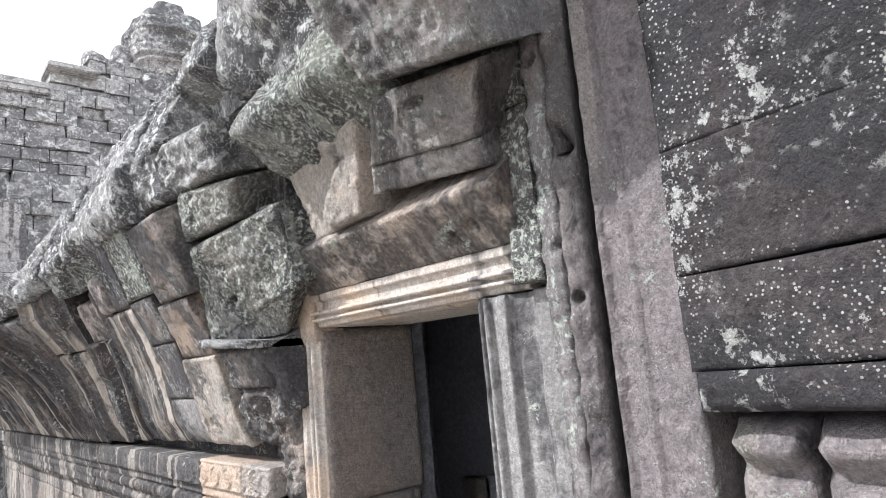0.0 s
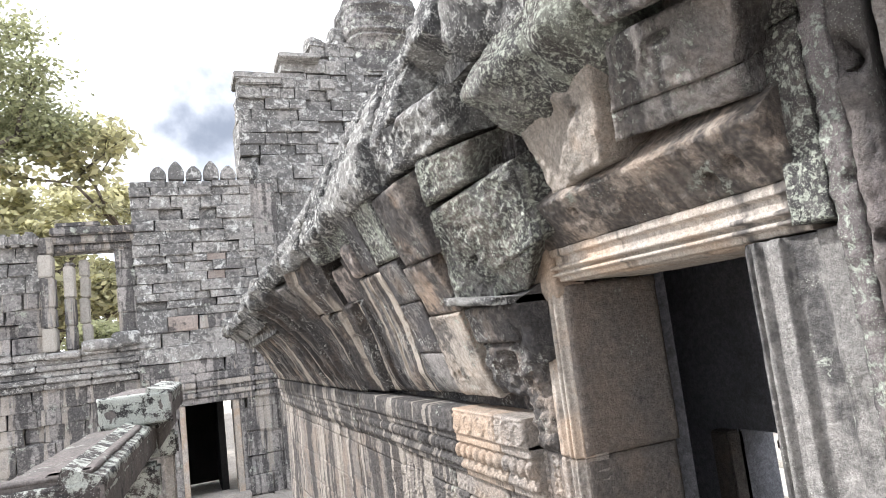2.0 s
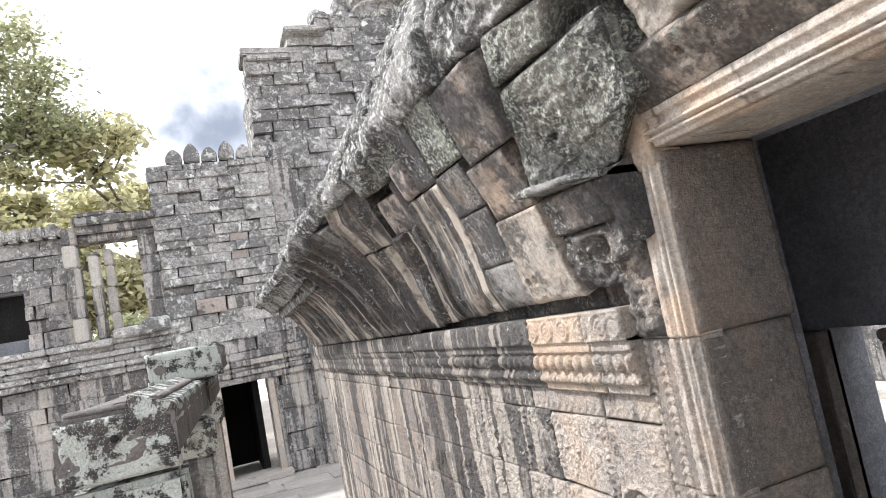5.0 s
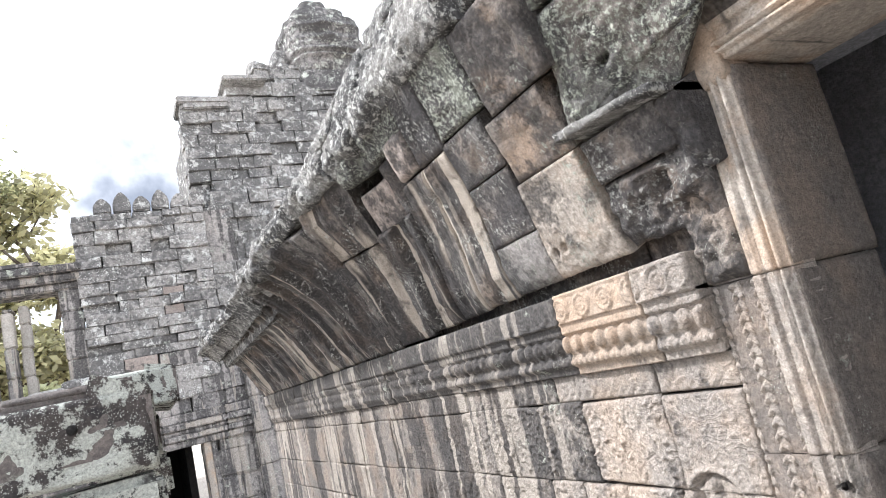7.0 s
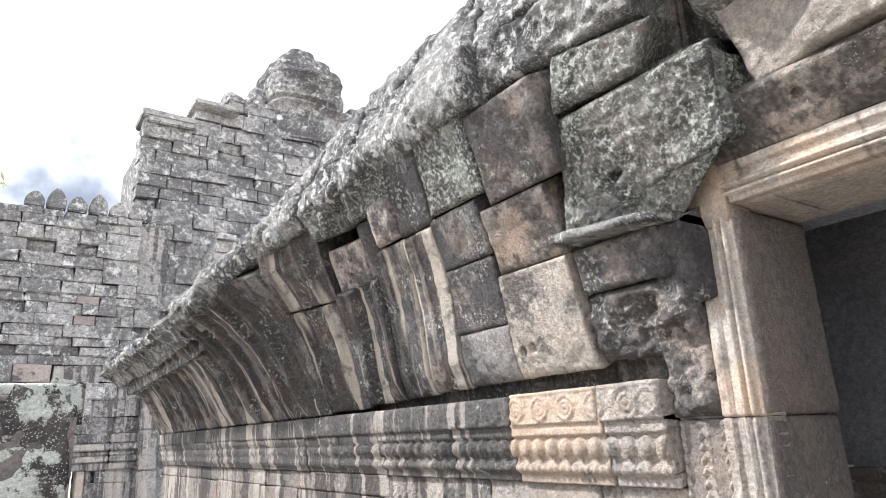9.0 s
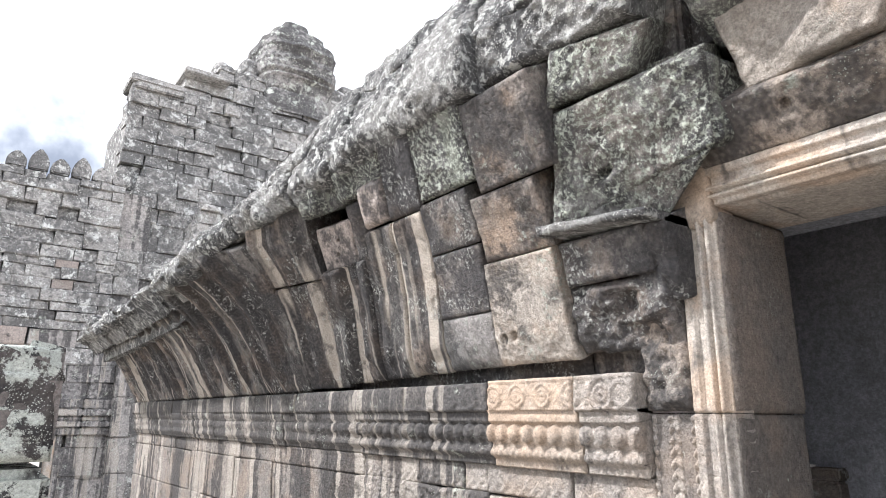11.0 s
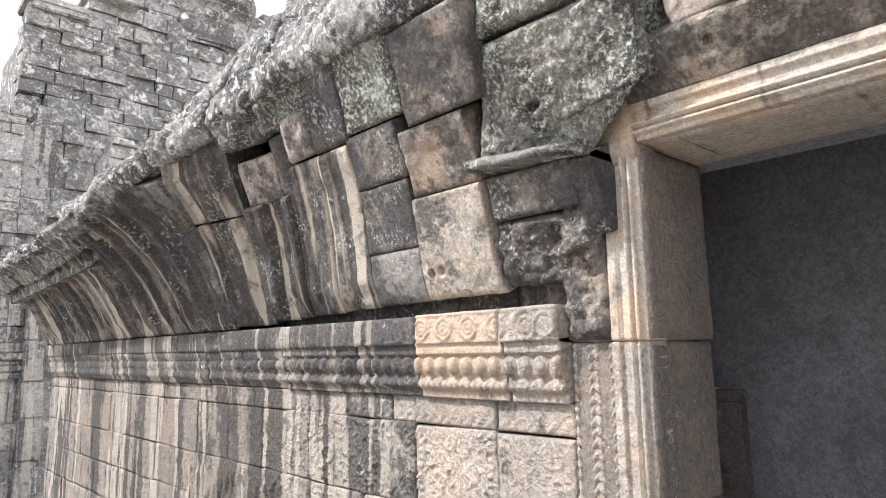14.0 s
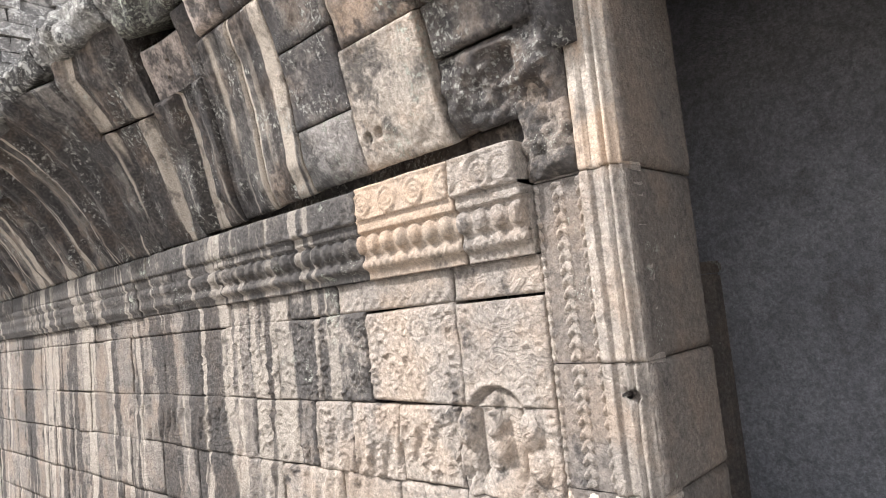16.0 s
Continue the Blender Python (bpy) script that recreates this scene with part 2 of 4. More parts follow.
M_PILD = stone("dark_pilaster_stone", (0.21, 0.185, 0.178), (0.14, 0.125, 0.12), 0.40, 0.30, 0.30, spots=0.08, bump=1.0, crust=36.0, vs=60.0, cth=0.55, palef=0.1)
M_PIL = stone("mauve_pilaster_stone", (0.34, 0.298, 0.287), (0.26, 0.232, 0.225), 0.24, 0.30, 0.20, spots=0.0, bump=1.0, crust=30.0, vs=70.0, cth=0.55, palef=0.3)
# film and base lightened: the pale haze over the tower is in the colour
M_END = stone("tower_stone", (0.43, 0.41, 0.385), (0.30, 0.29, 0.275), 0.50, 0.0, 0.52, spots=0.34, blotch=0.7, grain=0.4, vs=9.0, crust=4.0, lich_col=(0.60, 0.60, 0.57), bump=1.0, flow=False, film=(0.10, 0.098, 0.096))
M_CROWN = stone("crown_stone", (0.36, 0.34, 0.325), (0.23, 0.22, 0.212), 0.54, 0.0, 0.5, spots=0.40, blotch=0.9, grain=0.4, vs=10.0, crust=4.0, lich_col=(0.52, 0.54, 0.48), bump=1.0, flow=False, film=(0.06, 0.058, 0.058))
M_ENDLOW = stone("stained_end_wall_stone", (0.44, 0.405, 0.375), (0.30, 0.285, 0.275), 0.34, 0.55, 0.25, spots=0.15, blotch=0.8, grain=0.5, vs=10.0, crust=5.0, bump=1.0, flow=False)
M_PINK = stone("pink_sandstone", (0.40, 0.335, 0.295), (0.33, 0.285, 0.255), 0.36, 0.0, 0.10, spots=0.0)
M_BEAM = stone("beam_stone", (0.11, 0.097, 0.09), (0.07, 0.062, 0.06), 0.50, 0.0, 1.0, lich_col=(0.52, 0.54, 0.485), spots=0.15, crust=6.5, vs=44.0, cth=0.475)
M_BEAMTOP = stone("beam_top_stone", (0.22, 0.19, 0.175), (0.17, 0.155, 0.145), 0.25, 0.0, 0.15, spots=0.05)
# paving and ground lightened so their bounce brightens the overhanging undersides
M_FLOOR = stone("court_paving", (0.45, 0.41, 0.365), (0.37, 0.345, 0.31), 0.18, 0.0, 0.05, spots=0.0)
M_GROUND = stone("sandy_ground", (0.50, 0.445, 0.38), (0.42, 0.38, 0.33), 0.1, 0.0, 0.0, spots=0.0, blotch=0.4, grain=0.5)
# pale bluish base lifts the chamber's blacks as lens haze would
M_ROOM = stone("hazed_room_stone", (0.31, 0.314, 0.338), (0.23, 0.234, 0.253), 0.32, 0.0, 0.0, spots=0.0, flow=False, bump=0.4, blotch=1.3, film=(0.13, 0.13, 0.135))
# lighter base colour carries the sunshine on the terrace and portal pillars
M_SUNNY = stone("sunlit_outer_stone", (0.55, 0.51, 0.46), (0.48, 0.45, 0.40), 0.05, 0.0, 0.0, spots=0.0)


def plain(name, colour, rough=0.8, translucent=0.0):
    m = bpy.data.materials.new(name)
    m.use_nodes = True
    n, l = m.node_tree.nodes, m.node_tree.links
    b = n["Principled BSDF"]
    g = n.new("ShaderNodeNewGeometry")
    hs = n.new("ShaderNodeHueSaturation")
    hs.inputs["Color"].default_value = (*colour, 1)
    mr = n.new("ShaderNodeMapRange")
    l.new(g.outputs["Random Per Island"], mr.inputs["Value"])
    mr.inputs["To Min"].default_value, mr.inputs["To Max"].default_value = 0.55, 1.6
    l.new(mr.outputs["Result"], hs.inputs["Value"])
    l.new(hs.outputs["Color"], b.inputs["Base Color"])
    b.inputs["Roughness"].default_value = rough
    if translucent:
        t = n.new("ShaderNodeBsdfTranslucent")
        l.new(hs.outputs["Color"], t.inputs["Color"])
        mx = n.new("ShaderNodeMixShader")
        mx.inputs["Fac"].default_value = translucent
        l.new(b.outputs["BSDF"], mx.inputs[1])
        l.new(t.outputs["BSDF"], mx.inputs[2])
        l.new(mx.outputs["Shader"], n["Material Output"].inputs["Surface"])
    return m


M_LEAF = plain("leaf_green", (0.29, 0.30, 0.17), 0.6, 0.45)
M_LEAFY = plain("leaf_yellow_green", (0.44, 0.42, 0.25), 0.6, 0.45)
# near-black colour carries the shade within holes, doorway and window
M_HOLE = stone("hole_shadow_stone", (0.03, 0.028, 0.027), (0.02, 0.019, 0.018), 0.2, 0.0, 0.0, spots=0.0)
M_BARK = stone("bark", (0.13, 0.10, 0.075), (0.09, 0.07, 0.055), 0.2, 0.3, 0.1, spots=0.0)

# ---- geometry helpers ----


def hashf(i, j, k):
    h = (i * 374761393 + j * 668265263 + k * 2147483647) & 0x7FFFFFFF
    h = ((h ^ (h >> 13)) * 1274126177) & 0x7FFFFFFF
    return ((h ^ (h >> 16)) & 0xFFFF) / 65535.0


def vnoise(p, scale):
    """Smooth value noise from -1 to 1 at the points p (n x 3)."""
    q = p * scale
    f0 = np.floor(q).astype(np.int64)
    t = q - f0
    t = t * t * (3 - 2 * t)
    r = np.zeros(len(p))
    for a in (0, 1):
        for b in (0, 1):
            for c in (0, 1):
                w = (t[:, 0] if a else 1 - t[:, 0]) * (t[:, 1] if b else 1 - t[:, 1]) * (t[:, 2] if c else 1 - t[:, 2])
                r += w * hashf(f0[:, 0] + a, f0[:, 1] + b, f0[:, 2] + c)
    return r * 2 - 1


def fbm(p, scale, octaves=4):
    r, a = np.zeros(len(p)), 1.0
    for _ in range(octaves):
        r += a * vnoise(p + 17.3, scale)
        scale, a = scale * 2.1, a * 0.5
    return r / 1.9


def mesh_object(name, verts, faces, material, parent=None, label="", smooth=True, count=None):
    me = bpy.data.meshes.new(name)
    me.from_pydata([tuple(v) for v in verts], [], [tuple(f) for f in faces])
    if smooth:
        k = len(me.polygons) if count is None else count
        me.polygons.foreach_set("use_smooth", [i < k for i in range(len(me.polygons))])
    me.materials.append(material)
    me.update()
    ob = new(name, me)
    if parent:
        ob.parent = parent
    if label:
        ob["label"] = label
    return ob


def part(name, bm, material, parent, label=""):
    me = bpy.data.meshes.new(name)
    bm.to_mesh(me)
    bm.free()
    me.materials.append(material)
    ob = new(name, me)
    ob.parent = parent
    if label:
        ob["label"] = label
    return ob


def empty(name, label, category, kind="", group="", at=(0, 0, 0)):
    ob = new(name)
    ob.location = at
    ob.empty_display_size = 0.1
    return tagged(ob, label, category, group, kind)


def slab(name, surf, u0, u1, v0, v1, material, parent=None, step=0.03, depth=0.25, worn=0.02, rough=0.008, rscale=6.0, height=None, label="", gap=0.004, skew=(0, 0, 0, 0)):
    """One stone whose face lies on the surface surf(u, v) -> x, y, z, turned to its outside, with worn edges and a body of that depth behind."""
    su, sw = step if isinstance(step, tuple) else (step, step)
    nu, nv = max(3, int(abs(u1 - u0) / su) + 2), max(3, int(abs(v1 - v0) / sw) + 2)
    a, b = np.linspace(0, 1, nu), np.linspace(0, 1, nv)
    A, B = np.meshgrid(a, b, indexing="ij")
    # skew moves the four corners (u0v0, u1v0, u0v1, u1v1) along v
    sv = skew[0] * (1 - A) * (1 - B) + skew[1] * A * (1 - B) + skew[2] * (1 - A) * B + skew[3] * A * B
    U = u0 + gap + (u1 - u0 - 2 * gap) * A
    V = v0 + gap + (v1 - v0 - 2 * gap) * B + sv
    e = 1e-3
    P = np.stack(surf(U, V), -1)
    Tu = np.stack(surf(U + e, V), -1) - P
    Tv = np.stack(surf(U, V + e), -1) - P
    N = np.cross(Tu, Tv)
    N /= np.linalg.norm(N, axis=-1, keepdims=True) + 1e-12
    edge = np.minimum(np.minimum(A, 1 - A) * abs(u1 - u0), np.minimum(B, 1 - B) * abs(v1 - v0))
    flat = P.reshape(-1, 3)
    wob = (0.75 + 0.5 * vnoise(flat, 9.0)).reshape(nu, nv)
    off = -worn * np.clip(1 - edge / (worn * 1.4 * wob + 1e-6), 0, 1) ** 2
    off += (rough * fbm(flat, rscale, 5) + 0.25 * rough * vnoise(flat, 38.0)).reshape(nu, nv)
    if height is not None:
        off += height(U, V) * np.clip(edge / 0.012, 0, 1)
    F = P + N * off[..., None]
    Nm = N.reshape(-1, 3).mean(0)
    back = P - Nm / np.linalg.norm(Nm) * depth
    idx = np.arange(nu * nv).reshape(nu, nv)
    faces = np.stack([idx[:-1, :-1], idx[1:, :-1], idx[1:, 1:], idx[:-1, 1:]], -1).reshape(-1, 4).tolist()
    rim = list(idx[:, 0]) + list(idx[-1, 1:]) + list(idx[-2::-1, -1]) + list(idx[0, -2:0:-1])
    base, front = nu * nv, len(faces)
    bk = back.reshape(-1, 3)[rim]
    k = len(rim)
    for i in range(k):
        j = (i + 1) % k
        faces.append((rim[j], rim[i], base + i, base + j))
    faces.append(tuple(base + i for i in range(k)))
    ob = mesh_object(name, np.concatenate([F.reshape(-1, 3), bk]), faces, material, parent, label, True, front)
    fl = ob.data.attributes.new("flow", "FLOAT", "POINT")
    uu = U.reshape(-1)
    fl.data.foreach_set("value", np.concatenate([uu, uu[rim]]).astype(np.float32))
    return ob


def quad_block(name, bl, br, tl, tr, material, parent, label="", depth=0.5, step=0.012, worn=0.03, rough=0.025, rscale=6.0, height=None):
    """A stone whose face spans four corners, as seen from outside."""
    c = [np.array(q) for q in (bl, br, tl, tr)]
    w = 0.5 * (np.linalg.norm(c[1] - c[0]) + np.linalg.norm(c[3] - c[2]))
    h = 0.5 * (np.linalg.norm(c[2] - c[0]) + np.linalg.norm(c[3] - c[1]))

    def surf(u, v):
        a, b = (u / w)[..., None], (v / h)[..., None]
        p = c[0] * (1 - a) * (1 - b) + c[1] * a * (1 - b) + c[2] * (1 - a) * b + c[3] * a * b
        return p[..., 0], p[..., 1], p[..., 2]
    return slab(name, surf, 0.0, w, 0.0, h, material, parent, step, depth, worn, rough, rscale, None if height is None else (lambda U, V: height(U / w, V / h)), label, 0.003)


def box_bm(x0, x1, y0, y1, z0, z1, bevel=0.01, cuts=0, rough=0.0, rscale=5.0):
    bm = bmesh.new()
    bmesh.ops.create_cube(bm, size=1.0)
    for v in bm.verts:
        v.co = Vector((x0 + (v.co.x + 0.5) * (x1 - x0), y0 + (v.co.y + 0.5) * (y1 - y0), z0 + (v.co.z + 0.5) * (z1 - z0)))
    if cuts:
        bmesh.ops.subdivide_edges(bm, edges=bm.edges[:], cuts=cuts, use_grid_fill=True)
    elif bevel:
        bmesh.ops.bevel(bm, geom=bm.edges[:], offset=bevel, segments=2, affect="EDGES")
    if rough:
        for v in bm.verts:
            q = np.array([[v.co.x, v.co.y, v.co.z]])
            v.co += Vector((fbm(q, rscale)[0], fbm(q + 31.7, rscale)[0], fbm(q + 77.1, rscale)[0])) * rough
    return bm


def rock(name, centre, size, material, parent=None, label="", rough=0.05, rscale=4.0, square=6.0, n=34, turn=(0, 0, 0), height=None):
    """A worn block: a rounded box (a superellipsoid) with an uneven skin."""
    th = np.linspace(-math.pi / 2, math.pi / 2, n)
    ph = np.linspace(-math.pi, math.pi, 2 * n, endpoint=False)
    T, Ph = np.meshgrid(th, ph, indexing="ij")
    d = np.stack([np.cos(T) * np.cos(Ph), np.cos(T) * np.sin(Ph), np.sin(T)], -1).reshape(-1, 3)
    r = 1.0 / (np.sum(np.abs(d) ** square, axis=1) ** (1 / square))
    p = d * r[:, None] * np.array(size) / 2
    rot = np.array(Euler([radians(q) for q in turn]).to_matrix())
    p = p @ rot.T + np.array(centre)
    dw = d @ rot.T
    p = p + dw * (rough * fbm(p, rscale, 5) + 0.35 * rough * fbm(p + 3.3, 14.0, 3))[:, None]
    faces = []
    w = 2 * n
    for i in range(n - 1):
        for j in range(w):
            faces.append((i * w + j, i * w + (j + 1) % w, (i + 1) * w + (j + 1) % w, (i + 1) * w + j))
    ob = mesh_object(name, p, faces, material, parent, label)
    fl = ob.data.attributes.new("flow", "FLOAT", "POINT")
    fl.data.foreach_set("value", (-p[:, 1] - 0.3 * p[:, 0]).astype(np.float32))
    return ob


def pits(spots, base=None, depth=0.045):
    """Bored or worn holes at (u, v, radius), sunk into a face."""
    def height(U, V):
        h = np.zeros_like(U) if base is None else base(U, V)
        for u, v, r in spots:
            h = h - depth * np.exp(-(np.hypot(U - u, V - v) / r) ** 4)
        return h
    return height


rng = random.Random(5)


def cuts_between(a, b, lo, hi, first=()):
    """Joints from a to b, at uneven steps, starting with those given."""
    r = [a, *first]
    while r[-1] < b - lo * 0.6:
        r.append(min(b, r[-1] + rng.uniform(lo, hi)))
    if b - r[-1] > 1e-6:
        r[-1] = b
    return r


# ---- the gallery wall: mouldings, carved panels, streaked courses ----
WALL_END = 8.7


def wall_x(z):
    """The outward face of the wall (towards -x) at each height."""
    zz = [0.0, 2.395, 2.405, 2.44, 2.45, 2.455, 2.50, 2.505, 2.515, 2.535, 2.575, 2.60, 2.615, 2.65, 2.655, 2.80, 2.81, 2.83]
    xx = [0.0, 0.0, -0.030, -0.030, -0.045, -0.052, -0.052, -0.040, -0.050, -0.058, -0.058, -0.050, -0.075, -0.075, -0.090, -0.090, -0.085, -0.05]
    return np.interp(z, zz, xx)


def wall_surf(u, v):
    # u runs along -y so that the outside is -x
    return wall_x(v), -u, v


def ring(y, z, cy, cz, r, w, h):
    d = np.hypot(y - cy, z - cz)
    return h * np.exp(-((d - r) / w) ** 2)


carver = random.Random(11)
TENDRILS = [(carver.uniform(0.3, 3.0), carver.uniform(1.5, 2.27), carver.uniform(0.02, 0.06), carver.uniform(0, 6.28), carver.uniform(2.5, 6.0)) for _ in range(620)]


def carving(U, V):
    """Rosettes, buds, beads and scrolls, as height over the wall's face."""
    y, z = -U, V
    h = np.zeros_like(y)
    fade = np.clip((4.4 - y) / 1.8, 0.25, 1)
    # rosettes in the top band
    m = (z > 2.655) & (z < 2.805)
    for i in range(34):
        c = 0.52 + 0.165 * (i - 1) if i > 1 else (0.415, 0.52)[i]
        rr = 0.047 if i != 1 else 0.060
        h += m * fade * (ring(y, z, c, 2.728, rr, 0.009, 0.014) + ring(y, z, c, 2.728, rr * 0.52, 0.008, 0.012) + ring(y, z, c, 2.728, 0, 0.012, 0.016))
    h += m * 0.010 * (np.exp(-((z - 2.665) / 0.006) ** 2) + np.exp(-((z - 2.795) / 0.006) ** 2))
    # a row of hanging buds and a row of beads
    k = (np.mod(y, 0.085) - 0.0425) / 0.034
    b = np.clip(1 - k ** 2 - ((z - 2.56) / 0.04) ** 2, 0, 1)
    h += 0.034 * np.sqrt(b) * fade
    k = (np.mod(y, 0.038) - 0.019) / 0.017
    b = np.clip(1 - k ** 2 - ((z - 2.472) / 0.019) ** 2, 0, 1)
    h += 0.018 * np.sqrt(b) * fade
    # leaf frieze under the mouldings
    m = (z > 2.28) & (z < 2.395)
    h += m * 0.004 * np.sin(y * 95 + 2.2 * np.sin(z * 60)) * (np.sin(z * 55) > -0.6)
    # scrolls in the panels
    m = (z < 2.265) & (y > 0.1) & (y < 5.0)
    p3 = np.stack([np.zeros_like(y), y, z], -1).reshape(-1, 3)
    fade2 = np.clip((5.0 - y) / 2.5, 0, 1)
    h += m * fade2 * 0.0015 * np.tanh(3 * vnoise(p3, 26.0).reshape(y.shape))
    lo_y, hi_y, lo_z, hi_z = y.min() - 0.07, y.max() + 0.07, z.min() - 0.07, z.max() + 0.07
    for ay, az, r, a0, span in TENDRILS:
        if lo_y < ay < hi_y and lo_z < az < hi_z:
            dy, dz = y - ay, z - az
            ang = np.mod(np.arctan2(dz, dy) - a0, 2 * math.pi)
            h += m * (ang < span) * 0.0065 * np.exp(-((np.hypot(dy, dz) - r * (1 - 0.45 * ang / 6.28)) / 0.0055) ** 2)
    # beaded upright borders between the panels
    for cy in (0.40, 0.74, 0.82, 1.29, 1.37, 1.66):
        d = np.abs(y - cy)
        h += m * (d < 0.030) * (0.004 + 0.004 * np.sin(z * 2 * math.pi / 0.035) * (d < 0.014) - 0.009 * np.exp(-((d - 0.022) / 0.004) ** 2))
    # upright folds of worn relief lower down
    m2 = (z < 1.80) & (y > 0.75)
    h += m2 * 0.012 * np.tanh(2.5 * np.sin(y * 60 + 2.5 * np.sin(z * 9 + y * 3))) * (0.6 + 0.4 * np.sin(z * 23 + y * 11)) * np.clip((6.5 - y) / 3.0, 0.25, 1)
    return h


def niche(U, V):
    """A plain standing relief under an arch, worn smooth."""
    y, z = -U, V
    h = carving(U, V) * 0.75
    cy = 0.62
    arch = np.hypot((y - cy) / 1.05, np.maximum(z - 1.86, 0) * 1.2 + np.minimum(z - 1.86, 0) * 0.15)
    inside = arch < 0.105
    h = np.where(inside, -0.014, h) - 0.024 * np.exp(-((arch - 0.10) / 0.014) ** 2) * (z > 1.62) * (z < 1.96)
    h += 0.012 * np.exp(-((arch - 0.125) / 0.016) ** 2)

    def ball(by, bz, ry, rz, up):
        q = np.clip(1 - ((y - by) / ry) ** 2 - ((z - bz) / rz) ** 2, 0, 1)
        return up * np.sqrt(q)
    for by, bz, ry, rz, up in ((cy, 1.735, 0.052, 0.075, 0.055), (cy, 1.83, 0.042, 0.05, 0.045), (cy, 1.90, 0.022, 0.05, 0.035), (cy, 1.55, 0.11, 0.13, 0.05), (cy - 0.12, 1.50, 0.035, 0.13, 0.04), (cy + 0.12, 1.50, 0.035, 0.13, 0.04), (cy, 1.33, 0.075, 0.16, 0.04), (cy, 0.95, 0.10, 0.40, 0.045), (cy + 0.15, 1.80, 0.045, 0.07, 0.03), (cy - 0.15, 1.80, 0.045, 0.07, 0.03), (cy + 0.17, 1.68, 0.04, 0.06, 0.025), (cy - 0.17, 1.68, 0.04, 0.06, 0.025)):
        h = h + 1.25 * ball(by, bz, ry, rz, up)
    return h


wall_main = empty("wall_main", "long carved sandstone gallery wall with moulded bands, streaked black", "wall", "structure")


def wall_row(z0, z1, joints, mats, step, height, name="stone_block", worn=0.012, jig=0.006):
    for i, (ya, yb) in enumerate(zip(joints, joints[1:])):
        m = mats(0.5 * (ya + yb), z0) if callable(mats) else mats
        st = step if yb < 2.6 else step * 2.0
        push = rng.uniform(-jig, jig)
        slab(name, lambda u, v, p=push: (wall_x(v) + p, -u, v), -yb, -ya, z0, z1, m, wall_main, st, 0.30, worn if yb < 2.2 else 0.006, 0.004 if yb < 2.2 else 0.010, 9.0, height, gap=0.002 if yb < 2 else 0.0008, skew=tuple(rng.uniform(-0.009, 0.009) for _ in range(4)) if z1 < 2.39 else (0, 0, 0, 0))


def wall_mat(y, z):
    if y < 1.5:
        return M_WALL
    if y < 2.0:
        return M_BANDDARK if z > 1.85 else M_WALL
    return M_WALLFAR


wall_row(2.655, 2.815, [0.36, 0.675, 1.23], lambda y, z: M_WALL if y < 0.6 else M_ORANGE, 0.0075, carving, "cornice_block")
wall_row(2.655, 2.80, cuts_between(1.23, WALL_END, 0.45, 0.8), M_BANDDARK, 0.011, carving, "cornice_block")
wall_row(2.40, 2.655, [0.36, 0.665, 1.24], lambda y, z: M_WALL if y < 0.6 else M_ORANGE, 0.0065, carving, "cornice_block")
wall_row(2.40, 2.655, cuts_between(1.24, WALL_END, 0.5, 0.85), M_BANDDARK, 0.010, carving, "cornice_block")
wall_row(2.275, 2.40, [0.36, 0.78, 1.33, *cuts_between(1.52, WALL_END, 0.4, 0.7)], wall_mat, 0.0075, carving)
wall_row(1.88, 2.275, [0.36, 0.78, 1.33, 1.68, *cuts_between(2.06, WALL_END, 0.3, 0.6)], wall_mat, 0.006, lambda u, v: niche(u, v) if -u.mean() < 0.78 and -u.mean() > 0.36 else carving(u, v))
wall_row(1.56, 1.88, [0.36, 0.81, 1.16, 1.48, *cuts_between(1.76, WALL_END, 0.3, 0.6)], wall_mat, 0.006, lambda u, v: niche(u, v) if -u.mean() < 0.81 else carving(u, v))
zs = [1.56, 1.22, 0.88, 0.50, 0.0]
for z1, z0 in zip(zs, zs[1:]):
    wall_row(z0, z1, [0.36, 0.81, *cuts_between(1.2, WALL_END, 0.3, 0.62)], wall_mat, 0.016, lambda u, v: niche(u, v) if -u.mean() < 0.81 else carving(u, v))
# packing stones in the groove over the cornice
jp = cuts_between(0.34, 3.3, 0.3, 0.6)
for ya, yb in zip(jp, jp[1:]):
    slab("packing_block", lambda u, v: (0.11 + 0.0 * u, -u, v), -yb, -ya, 2.79, 2.94, M_COVE, wall_main, 0.02, 0.2, 0.01, 0.02, 8.0)
# the dark core behind the courses, and the deep groove over the cornice
part("core", box_bm(0.20, 0.50, 0.36, WALL_END, 0.0, 4.6, 0.0), M_COVE, wall_main)

# ---- the corbelled half vault ----
vault = empty("half_vault", "broken corbelled half vault of black streaked stone, lichened on top", "vault", "structure")
PZ = [2.84, 2.9, 3.0, 3.3, 3.5, 3.6, 3.75, 4.0, 4.06]
PX = [0.02, -0.03, -0.09, -0.20, -0.30, -0.36, -0.44, -0.57, -0.60]


FZ = [2.80, 3.0, 3.23, 3.40, 3.57, 3.70, 3.76]
FX = [-0.065, -0.16, -0.29, -0.42, -0.59, -0.78, -0.86]


def flare(y):
    t = np.clip((y - 2.2) / 1.7, 0, 1)
    return t * t * (3 - 2 * t)


def lip_z(y):
    return np.interp(y, [-2.0, 0.0, 2.2, 3.0, 3.9, 6.2, 8.7], [4.06, 4.06, 4.03, 3.92, 3.74, 3.66, 3.60])


def ridge_z(y):
    return np.interp(y, [-2.0, 0.3, 2.4, 3.3, 4.0, 5.2, 8.7], [4.92, 4.86, 4.70, 4.28, 4.12, 3.90, 3.78])


